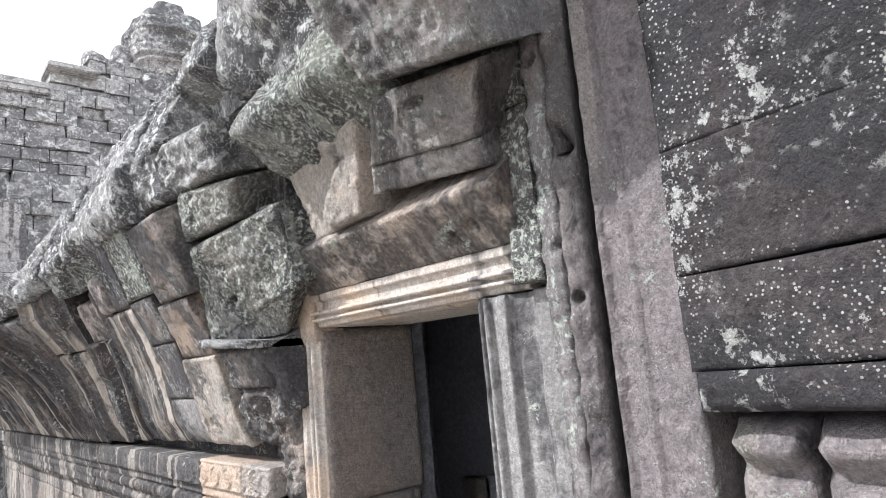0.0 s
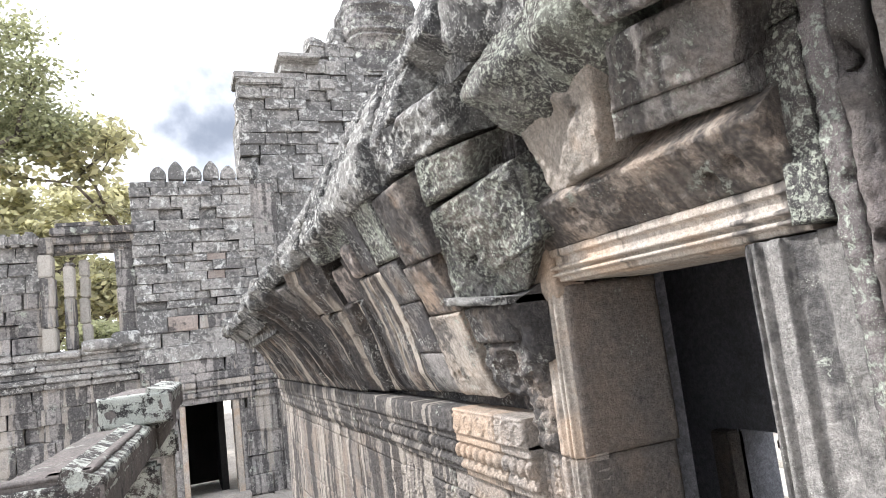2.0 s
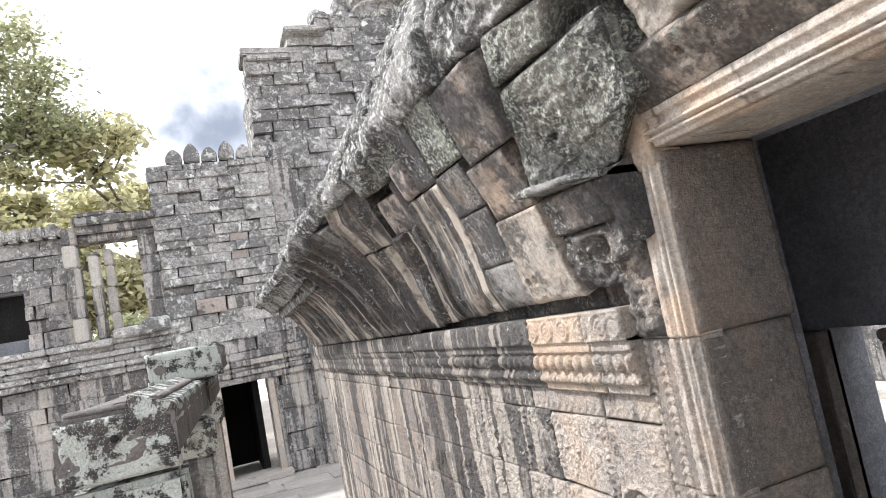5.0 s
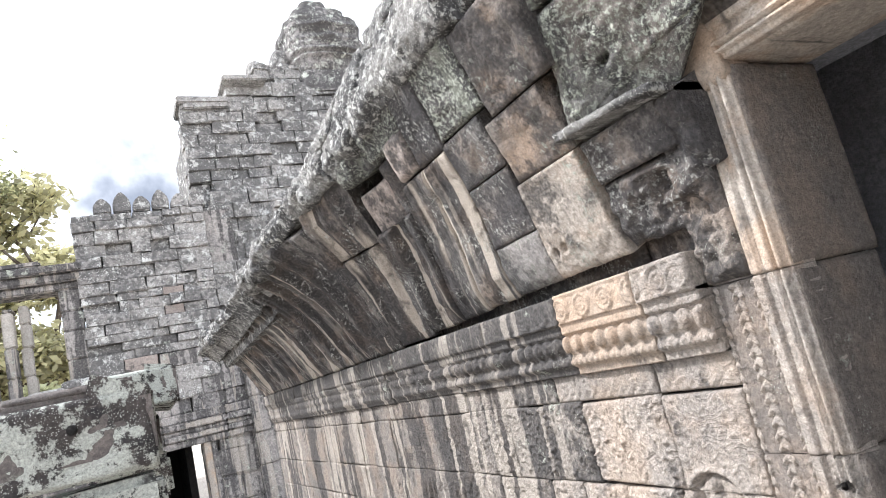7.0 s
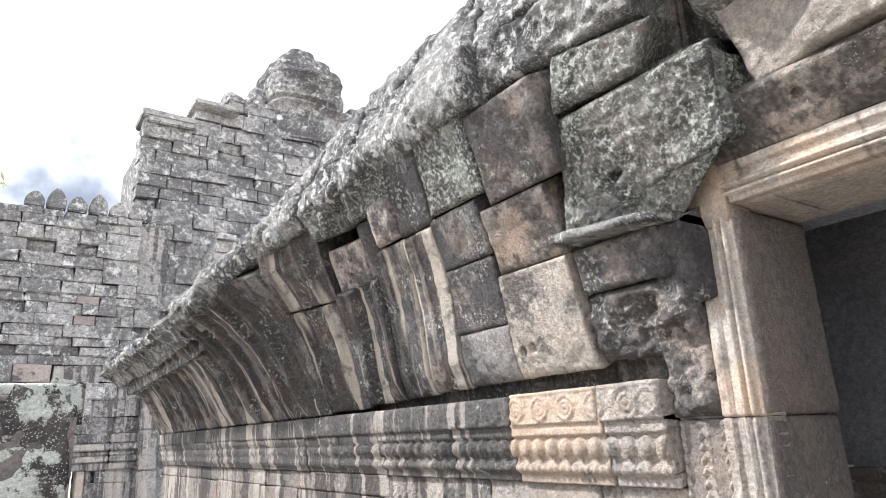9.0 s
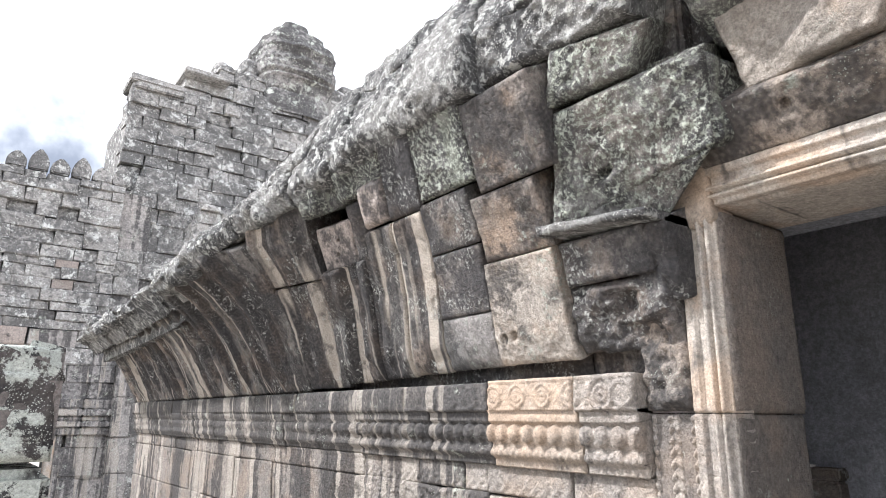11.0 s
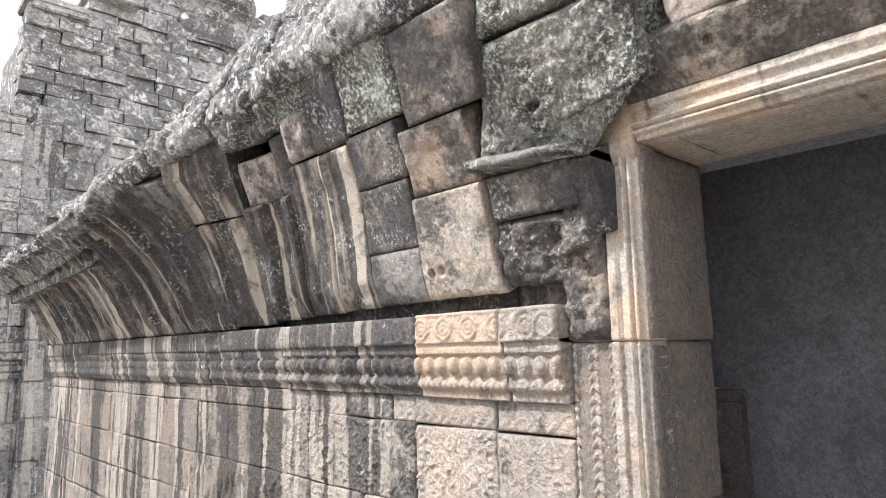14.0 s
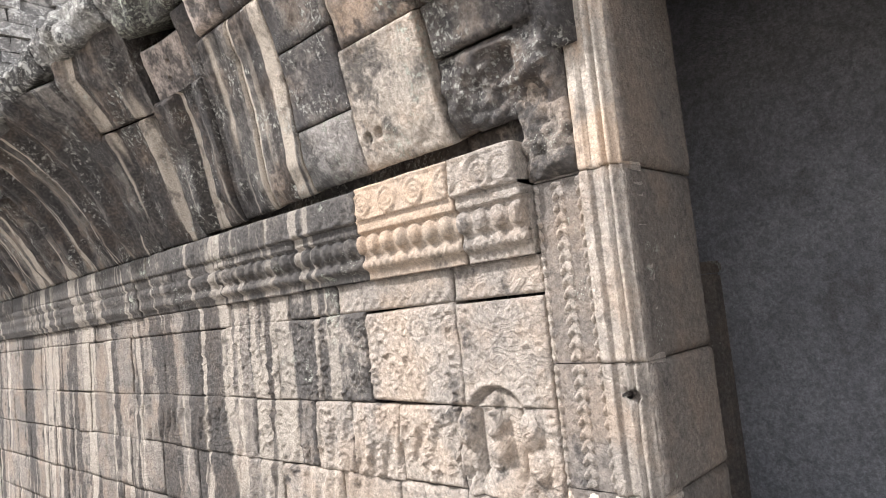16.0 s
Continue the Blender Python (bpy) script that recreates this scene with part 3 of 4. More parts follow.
def cove_x(z, y=0.0):
    f = flare(y)
    return (1 - f) * np.interp(z, PZ, PX) + f * np.interp(z, FZ, FX)


def lean(y):
    """How far the courses lean along the wall as they rise."""
    return np.interp(y, [-0.2, 0.7, 1.2, 2.0, 3.0, 4.0], [0.0, 0.08, 0.2, 0.36, 0.2, 0.0])


def ribs(U, V):
    y, z = -U, V
    amp = np.clip((y - 1.7) / 0.8, 0, 1)
    s = np.sin(y * 2 * math.pi / 0.36 + 0.8 * np.sin(y * 2.1)) + 0.6 * np.sin(y * 2 * math.pi / 0.15 + np.sin(y * 5))
    return amp * 0.034 * np.tanh(1.5 * s) * np.clip((z - 2.86) / 0.1, 0, 1)


def cove(y0, y1, z0, z1, material, push=0.0, worn=0.016, rough=0.012, step=0.014, name="vault_block", height=ribs, label="", skew=(0, 0, 0, 0), depth=0.34):
    def surf(u, v):
        y = -u - lean(-u) * (v - 2.9)
        return cove_x(v, y) - push, y, v
    return slab(name, surf, -y1, -y0, z0, z1, material, vault, step, depth, max(worn, 0.006), rough, 9.0, height, label, 0.0025, skew)


# near the door, stone by stone
cove(0.20, 0.65, 3.16, 3.34, M_COVE, 0.00, rough=0.015)
cove(0.16, 0.67, 2.88, 3.16, M_COVE, -0.01, 0.03, 0.045, 0.009, height=pits([(-0.36, 3.07, 0.045), (-0.27, 2.95, 0.05)]), label="eroded black block with pits")
cove(0.67, 1.17, 2.87, 3.338, M_WHITE, 0.010, 0.008, 0.012, 0.007, height=pits([(-1.035, 3.0, 0.020), (-1.10, 2.995, 0.018)]), label="pale block with a pair of small holes")
cove(1.17, 1.60, 2.865, 3.13, M_HANG, 0.0, 0.010)
cove(1.17, 1.60, 3.13, 3.44, M_COVE, 0.0, 0.006)
cove(0.65, 1.15, 3.34, 3.62, M_BROWN, 0.0, 0.007)
cove(0.50, 1.04, 3.62, 3.98, M_BROWN, 0.004, 0.010, 0.016)
cove(1.15, 1.60, 3.44, 3.68, M_COVE, 0.0, 0.006)
cove(1.04, 1.56, 3.68, 4.03, M_GREEN, 0.006, 0.016, 0.02)
cove(1.60, 1.93, 2.86, 3.66, M_RIB, 0.0, 0.006)
cove(1.56, 1.93, 3.66, 4.03, M_COVE, 0.0, 0.010)
cove(1.93, 2.26, 2.85, 3.66, M_RIB, 0.002, 0.006)
cove(1.93, 2.18, 3.66, 3.88, M_PINK, 0.02, 0.03, 0.02, height=None, label="broken-faced pink block")
cove(2.26, 2.72, 2.84, 3.54, M_RIB, 0.0, 0.006)
cove(2.40, 2.74, 3.54, 3.80, M_PINK, -0.06, 0.02, 0.01, 0.006, height=pits([(-2.55, 3.70, 0.012), (-2.58, 3.63, 0.012)], None, 0.03), label="recessed pink block with two holes")
cove(2.18, 2.40, 3.54, 3.86, M_COVE, -0.05, 0.02)
cove(2.74, 3.24, 3.50, 3.97, M_RIB, 0.0, 0.02)
cove(2.72, 3.24, 2.82, 3.50, M_RIB, 0.0, 0.006)
cove(1.93, 2.74, 3.84, 4.02, M_GREEN, 0.0, 0.04, 0.03)
ja = cuts_between(3.24, WALL_END, 0.55, 0.95)
for ya, yb in zip(ja, ja[1:]):
    top = float(lip_z(0.5 * (ya + yb))) - 0.01
    cove(ya, yb, 2.80, top, M_RIB, rng.uniform(-0.003, 0.003), 0.006, 0.014, (0.013, 0.02))
# the ledge stone over the eroded block
slab("ledge_block", lambda u, v: (-0.30 + 0.0 * u, -u, v), -0.66, -0.10, 3.345, 3.385, M_ROOF, vault, 0.01, 0.3, 0.008, 0.03, 12.0, skew=(0.03, -0.01, 0.04, -0.01))
# the great rounded end stone beside the lintel
quad_block("end_block", (-0.24, 0.62, 3.37), (-0.16, -0.12, 3.57), (-0.43, 0.42, 3.81), (-0.27, -0.17, 3.91), M_GREEN, vault, "great rounded end stone with green lichen", 0.34, 0.009, 0.022, 0.04, 5.0, pits([(0.37, 0.30, 0.042)], None, 0.06))
quad_block("end_block", (-0.165, -0.125, 3.565), (0.06, -0.17, 3.60), (-0.275, -0.175, 3.905), (0.03, -0.21, 3.90), M_GREEN, vault, "rounded black end of the great stone", 0.28, 0.011, 0.05, 0.035, 5.0)
quad_block("end_block", (-0.235, 0.60, 3.372), (-0.09, 0.14, 3.385), (-0.24, 0.58, 3.40), (-0.160, -0.11, 3.575), M_GREEN, vault, "black underside of the great stone", 0.28, 0.010, 0.008, 0.03, 5.0)
quad_block("wedge_block", (-0.43, 0.47, 3.84), (-0.36, 0.08, 3.87), (-0.49, 0.38, 4.06), (-0.40, -0.04, 4.03), M_GREEN, vault, "dark cracked stone wedged over the end block", 0.3, 0.012, 0.03, 0.04, 5.0)
quad_block("wedge_block", (-0.52, 0.80, 4.04), (-0.44, 0.02, 4.06), (-0.57, 0.70, 4.31), (-0.50, -0.04, 4.27), M_ROOF, vault, "lichened cracked stone under the roof", 0.4, 0.012, 0.035, 0.05, 5.0)
part("core", box_bm(-0.16, 0.3, -0.02, 1.2, 3.72, 4.45, 0.02), M_COVE, vault)
# the broken top: courses stepping back from the lip to the ridge
def roof_surf(u, v):
    y = -u
    z0, z1 = lip_z(y), ridge_z(y)
    z = z0 - 0.06 + v * (z1 - z0 + 0.06)
    f = flare(y)
    x = (1 - f) * np.interp(v, [0, 0.12, 0.3, 0.55, 1.0], [-0.54, -0.62, -0.60, -0.53, -0.36]) + f * np.interp(v, [0, 0.2, 0.5, 1.0], [-0.76, -0.86, -0.84, -0.60])
    return x, y, z


for row, (va, vb) in enumerate(((0.0, 0.34), (0.34, 0.68), (0.68, 1.0))):
    jr = cuts_between((0.74, 0.40, 0.10)[row], WALL_END, 0.35, 0.75)
    for ya, yb in zip(jr, jr[1:]):
        p = rng.uniform(-0.045, 0.05)
        slab("roof_block", lambda u, v, q=p: tuple(c - (q if k == 0 else 0) for k, c in enumerate(roof_surf(u, v))), -yb, -ya, va, vb, M_ROOF, vault, (0.016, 0.018), 0.30, 0.016, 0.042, 8.5, None)


def roof_back(u, v):
    y = -u
    return -0.33 - 0.25 * flare(y) + v * 2.2, y, ridge_z(y) - 0.06 + 0.35 * np.sin(v * 1.6) * 0.6


slab("roof_back", roof_back, -WALL_END, 0.2, 0.0, 1.0, M_ROOF, vault, 0.12, 0.4, 0.02, 0.03)
# loose stones along the lip
for i in range(26):
    y = rng.uniform(1.3, 8.2)
    s = rng.uniform(0.10, 0.22)
    rock("lip_stone", (-0.56 - 0.24 * float(flare(y)), y, float(lip_z(y)) + rng.uniform(0.0, 0.10)), (s, s * rng.uniform(1.2, 2.2), s * 0.8), M_ROOF, vault, "", 0.05, 7.0, 4.0, 14, (rng.uniform(-20, 20), rng.uniform(-20, 20), rng.uniform(-30, 30)))

# ---- the doorway ----
DOOR_L, DOOR_R, DOOR_TOP, SILL = 0.0, -1.0, 3.40, 1.0
door_1 = empty("door_1", "stone doorway with a beaded frame and deep plain reveals, standing open", "doorway", "structure")


def frame_profile(d):
    """How far the frame's face stands out, at d metres from the opening's edge."""
    return np.interp(d, [0, 0.026, 0.030, 0.042, 0.046, 0.056, 0.060, 0.072, 0.076, 0.112, 0.116, 0.150, 0.155, 0.20, 0.30], [0.0, 0.0, 0.030, 0.030, 0.000, 0.000, 0.034, 0.034, 0.010, 0.010, 0.030, 0.030, 0.0, -0.010, -0.010])


def jamb_border(U, V):
    y, z = -U, V
    d = y - 0.0
    m = (d > 0.155) & (d < 0.36)
    zig = 0.008 * np.tanh(2 * np.sin(z * 150 + 5 * np.abs(np.sin((d - 0.155) * 31)))) + 0.012 * np.tanh(3 * np.cos((d - 0.155) * 2 * math.pi / 0.1025))
    return m * zig


zj = [1.0, 1.30, 1.62, 2.03, 2.65, DOOR_TOP]
for k, (a, b) in enumerate(zip(zj, zj[1:])):
    slab("jamb_block", lambda u, v: (-frame_profile(-u) + 0.0 * v, -u, v), -0.36 if b < 2.7 else -0.16, -0.010, a, b, M_FRAME if b < 1.7 or b > 3 else M_TAN, door_1, (0.0045, 0.010), 0.12, 0.007, 0.003, 9.0, pits([(-0.045, 1.930, 0.013), (-0.065, 1.934, 0.013), (-0.085, 1.940, 0.010)], jamb_border, 0.03), "", 0.001)
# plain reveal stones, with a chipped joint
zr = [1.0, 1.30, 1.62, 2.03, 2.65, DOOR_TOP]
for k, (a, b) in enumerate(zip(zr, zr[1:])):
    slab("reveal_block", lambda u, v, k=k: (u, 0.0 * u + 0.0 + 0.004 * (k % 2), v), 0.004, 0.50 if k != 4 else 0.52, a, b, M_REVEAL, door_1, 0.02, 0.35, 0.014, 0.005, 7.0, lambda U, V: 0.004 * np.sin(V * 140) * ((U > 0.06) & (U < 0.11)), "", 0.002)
# right jamb, lintel
for k, (a, b) in enumerate(((1.0, 2.1), (2.1, DOOR_TOP))):
    slab("jamb_block", lambda u, v: (-frame_profile(u - 1.0), -u, v), 1.002, 1.25, a, b, M_FRAMEGREY, door_1, (0.0045, 0.02), 0.50, 0.007, 0.003, 9.0, None, "", 0.001)
slab("lintel_frame", lambda u, v: (-frame_profile(v - DOOR_TOP), -u, v), -0.10, 1.235, DOOR_TOP + 0.002, 3.556, M_FRAME, door_1, (0.02, 0.0045), 0.5, 0.008, 0.004, 9.0, None, "lit moulded lintel")
slab("soffit", lambda u, v: (v, u, DOOR_TOP + 0.0 * u), -1.0, 0.0, 0.03, 0.52, M_FRAME, door_1, 0.04, 0.10, 0.01, 0.008)
# the worn edge column between wall and frame, eroded at the top
slab("eroded_capital", lambda u, v: (-0.035 - 0.10 * np.clip((v - 3.05) / 0.3, 0, 1), -u, v), -0.37, -0.155, 2.655, 3.05, M_ERODED, door_1, 0.010, 0.25, 0.03, 0.05, 13.0, None, "eroded capital stone beside the frame")
slab("eroded_capital", lambda u, v: (-0.06 - 0.15 * np.clip((v - 3.05) / 0.3, 0, 1), -u, v), -0.30, -0.10, 3.05, 3.34, M_COVE, door_1, 0.010, 0.25, 0.03, 0.04, 11.0, None, "eroded black stone beside the frame")
rock("frame_shoulder", (0.03, 0.13, 3.47), (0.16, 0.26, 0.30), M_ORANGE, door_1, "chipped orange shoulder of the frame", 0.03, 6.0, 5.0, 30)
part("jamb_core", box_bm(0.12, 0.46, 0.03, 0.40, 1.0, 4.4, 0.0), M_COVE, door_1)
# the course over the lintel: stained, with sockets
slab("lintel_block", lambda u, v: (-0.035 - 0.13 * (v - 3.556) / 0.15, -u, v), -0.15, 1.27, 3.540, 3.715, M_LINTEL, door_1, 0.009, 0.4, 0.006, 0.020, 5.0, pits([(0.34, 3.645, 0.016), (1.10, 3.62, 0.022), (1.00, 3.60, 0.02)]), "stained stone course over the lintel")
# stones stepping out above the door
over = empty("door_overhang", "overhanging weathered stones stepping out above the doorway", "overhang", "structure")
quad_block("overhang_block", (-0.12, -0.22, 3.735), (-0.15, -0.68, 3.75), (-0.21, -0.16, 4.05), (-0.25, -0.82, 4.08), M_WHITE, over, "pale orange hanging stone with a socket", 0.4, 0.010, 0.016, 0.026, 7.0, pits([(0.72, 0.66, 0.04)], lambda a, b: 0.05 / (1 + np.exp(-(a - 0.52 + 0.12 * np.sin(b * 7)) * 26))))
quad_block("overhang_block", (-0.19, -0.735, 3.795), (-0.10, -1.24, 3.77), (-0.235, -0.79, 3.88), (-0.16, -1.25, 3.85), M_HANG, over, "grey lichened hanging stone", 0.4, 0.010, 0.014, 0.026, 8.0)
quad_block("overhang_block", (-0.24, -0.79, 3.875), (-0.165, -1.25, 3.845), (-0.30, -0.88, 4.08), (-0.27, -1.37, 4.02), M_HANG, over, "grey lichened hanging stone", 0.4, 0.009, 0.012, 0.030, 7.0, pits([(0.46, 0.72, 0.07)]))
# the heavier tier above
rock("upper_block", (-0.16, -0.52, 4.21), (0.50, 0.84, 0.40), M_GREEN, over, "huge rounded black stone with pale lichen", 0.06, 4.0, 6.0, 70, (0, 28, 0))
quad_block("upper_block", (-0.42, -1.04, 4.03), (-0.34, -1.50, 3.98), (-0.60, -0.94, 4.38), (-0.58, -1.50, 4.50), M_HANG, over, "huge black hanging stone with a pale edge", 0.55, 0.012, 0.02, 0.040, 6.0)
quad_block("upper_block", (-0.58, -0.80, 4.42), (-0.56, -1.50, 4.52), (-0.58, -0.60, 4.85), (-0.50, -1.50, 4.98), M_GREEN, over, "broken roof stone with pale lichen", 0.5, 0.015, 0.05, 0.05, 4.0)
rock("upper_block", (-0.16, -0.36, 4.62), (0.56, 0.7, 0.5), M_ROOF, over, "broken roof stone", 0.08, 4.0, 6.0, 50, (8, -20, 4))
part("core", box_bm(0.10, 0.9, -3.6, 0.45, 3.60, 5.0, 0.0), M_COVE, over)
part("core", box_bm(-0.08, 0.2, -1.24, 0.3, 4.02, 4.8, 0.0), M_COVE, over)

# ---- pilasters and the spotted dark wall beyond the door ----
pil = empty("pilaster_wall", "mauve weathered pilasters with lichen and a long crack", "pilaster", "structure")
for za, zb, mt in ((0.0, 1.6, M_FRAMEGREY), (1.6, 3.405, M_FRAMEGREY), (3.415, 3.95, M_GREEN), (3.95, 5.0, M_GREEN)):
    slab("pilaster_block", lambda u, v: (-0.015 - 0.05 * (v > 3.41), -u, v), 1.225 if za > 3 else 1.25, 1.348, za, zb, mt, pil, 0.010, 0.3, 0.005, 0.014, 8.0)
for za, zb in ((0.0, 2.4), (2.4, 5.0)):
    slab("pilaster_block", lambda u, v: (-0.075 - 0.10 * (u - 1.352) + 0.006 * np.sin(3 * v), -u, v), 1.352, 1.432, za, zb, M_PILG, pil, 0.009, 0.3, 0.014, 0.020, 12.0, pits([(1.415, 3.50, 0.016), (1.40, 4.05, 0.02)], None, 0.05))
    slab("pilaster_block", lambda u, v: (-0.083 + 0.45 * np.clip(u - 1.455, 0, 1) + 0.008 * np.sin(3 * v + 1), -u, v), 1.430, 1.512, za, zb, M_PILD, pil, 0.009, 0.3, 0.016, 0.022, 13.0, pits([(1.455, 3.80, 0.035), (1.475, 3.77, 0.03), (1.47, 3.35, 0.014)], None, 0.07))
for za, zb in ((0.0, 2.1), (2.1, 5.0)):
    slab("pilaster_block", lambda u, v: (-0.03 - 0.012 * np.tanh(3 * np.cos((u - 1.5) * 52)) * (u < 1.62), -u, v), 1.512, 1.745, za, zb, M_PIL, pil, 0.008, 0.3, 0.012, 0.010, 24.0)
dark = empty("wall_spotted", "black sandstone wall speckled with white lichen, ledge below", "wall", "structure")
for za, zb in ((3.14, 3.36), (3.36, 3.66), (3.66, 4.05), (4.05, 4.5), (4.5, 5.0)):
    jj = [1.745, 2.6, 3.6] if zb != 3.66 else [1.745, 2.25, 3.6]
    for a, b in zip(jj, jj[1:]):
        slab("stone_block", lambda u, v: (-0.07 + 0.0 * v, -u, v), a, b, za, zb, M_DARKWALL, dark, 0.012, 0.35, 0.004, 0.020, 7.0, gap=0.0015, skew=(0, 0.02, 0, 0.02))
slab("ledge_block", lambda u, v: (-0.10 + 0.0 * u, -u, v), 1.76, 3.6, 3.05, 3.145, M_DARKWALL, dark, 0.014, 0.35, 0.02, 0.02, 8.0, skew=(0, 0.02, 0, 0.02))
for a, b in ((1.785, 1.955), (1.965, 2.25), (2.26, 2.6), (2.61, 3.1), (3.1, 3.6)):
    slab("stone_block", lambda u, v: (-0.02 - 0.03 * np.cos((v - 2.98) * 40) * (v > 2.9), -u, v), a, b, 2.72, 3.05, M_PIL, dark, 0.014, 0.3, 0.03, 0.012, 8.0)
for za, zb in ((0.0, 0.9), (0.9, 1.8), (1.8, 2.72)):
    for a, b in ((1.75, 2.5), (2.5, 3.6)):
        slab("stone_block", lambda u, v: (0.0 * u, -u, v), a, b, za, zb, M_PIL, dark, 0.04, 0.3, 0.02, 0.012)
part("core", box_bm(0.22, 0.48, -3.6, -1.2, 0.0, 4.0, 0.0), M_COVE, dark)

# unseen wall added out of view: it keeps side light off the door
blocker = empty("wall_wing", "unseen plain sandstone wall added to dim light from the side", "wall", "structure")
for za, zb in ((0.0, 1.2), (1.2, 2.4), (2.4, 3.7), (3.7, 5.0)):
    for xa, xb in ((-2.2, -1.1), (-1.1, 0.2)):
        part("stone_block", box_bm(xa, xb - 0.006, -4.0, -3.62, za, zb - 0.006, 0.02), M_PIL, blocker)

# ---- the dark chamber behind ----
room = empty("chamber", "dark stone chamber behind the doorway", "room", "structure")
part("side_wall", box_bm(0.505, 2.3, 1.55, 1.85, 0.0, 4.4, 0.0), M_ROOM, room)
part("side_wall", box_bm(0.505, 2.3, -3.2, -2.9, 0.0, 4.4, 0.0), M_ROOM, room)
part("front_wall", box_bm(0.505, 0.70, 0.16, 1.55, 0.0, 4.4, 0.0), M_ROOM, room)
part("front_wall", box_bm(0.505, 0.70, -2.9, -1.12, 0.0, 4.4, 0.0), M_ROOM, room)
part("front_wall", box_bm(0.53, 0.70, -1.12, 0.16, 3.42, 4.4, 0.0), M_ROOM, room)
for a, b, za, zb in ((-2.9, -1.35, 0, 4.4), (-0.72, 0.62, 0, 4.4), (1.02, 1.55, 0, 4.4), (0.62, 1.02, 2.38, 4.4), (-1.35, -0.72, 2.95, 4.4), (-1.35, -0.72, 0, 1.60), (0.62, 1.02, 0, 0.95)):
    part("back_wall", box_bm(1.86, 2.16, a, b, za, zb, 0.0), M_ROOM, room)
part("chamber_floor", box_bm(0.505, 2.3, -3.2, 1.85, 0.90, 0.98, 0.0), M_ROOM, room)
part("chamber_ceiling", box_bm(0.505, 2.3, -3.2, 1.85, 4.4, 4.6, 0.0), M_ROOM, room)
# inner frame, in the darkened reveal stone because little light reaches it
inner = empty("inner_door_frame", "brown stone frame of an inner opening", "door frame", "structure")
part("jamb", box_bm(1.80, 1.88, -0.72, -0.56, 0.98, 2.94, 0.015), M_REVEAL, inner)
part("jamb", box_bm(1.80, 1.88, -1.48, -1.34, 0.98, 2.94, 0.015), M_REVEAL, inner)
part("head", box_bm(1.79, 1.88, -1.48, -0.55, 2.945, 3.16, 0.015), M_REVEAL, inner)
# the low frame of the far opening, its shade put into the colour
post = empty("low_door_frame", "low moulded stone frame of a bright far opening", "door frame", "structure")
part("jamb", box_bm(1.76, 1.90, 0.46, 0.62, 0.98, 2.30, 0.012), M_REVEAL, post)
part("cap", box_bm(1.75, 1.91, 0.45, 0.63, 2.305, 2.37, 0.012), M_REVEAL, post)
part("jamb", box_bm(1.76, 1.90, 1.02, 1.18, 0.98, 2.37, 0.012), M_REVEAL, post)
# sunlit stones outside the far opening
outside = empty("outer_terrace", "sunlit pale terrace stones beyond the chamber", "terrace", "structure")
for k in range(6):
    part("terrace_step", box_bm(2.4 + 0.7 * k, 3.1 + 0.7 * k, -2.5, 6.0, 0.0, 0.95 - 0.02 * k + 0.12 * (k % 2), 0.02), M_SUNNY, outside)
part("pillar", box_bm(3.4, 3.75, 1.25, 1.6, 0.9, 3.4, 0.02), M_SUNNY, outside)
# added backdrop wall, hides the white sky behind the right-hand opening
for za, zb in ((0.0, 1.0), (1.0, 1.9), (1.9, 2.8), (2.8, 3.8)):
    for ya, yb in ((-6.0, -3.0), (-3.0, -0.4), (-0.4, 1.15)):
        part("wall_block", box_bm(6.2, 6.7, ya, yb - 0.01, za, zb - 0.01, 0.03), M_ENDLOW, outside)
part("pillar", box_bm(6.4, 6.9, 1.2, 4.6, 0.9, 3.6, 0.02), M_ENDLOW, outside)

# ---- the end wall, its doorway and merlons ----
def unit_brick(seed):
    r = random.Random(seed)
    bm = bmesh.new()
    bmesh.ops.create_cube(bm, size=1.0)
    front = [f for f in bm.faces if f.normal.y < -0.5]
    bmesh.ops.bevel(bm, geom=[e for f in front for e in f.edges], offset=0.045, segments=1, affect="EDGES")
    for v in bm.verts:
        v.co += Vector((r.uniform(-0.035, 0.035), r.uniform(-0.07, 0.07) if v.co.y < 0 else 0, r.uniform(-0.06, 0.06)))
    me = bpy.data.meshes.new("brick")
    bm.to_mesh(me)
    bm.free()
    return me


VAR = [unit_brick(k) for k in range(10)]
VARM = {}


def brick_mesh(material):
    k = rng.randrange(10)
    key = (k, material.name)
    if key not in VARM:
        me = VAR[k].copy()
        me.materials.append(material)
        VARM[key] = me
    return VARM[key]


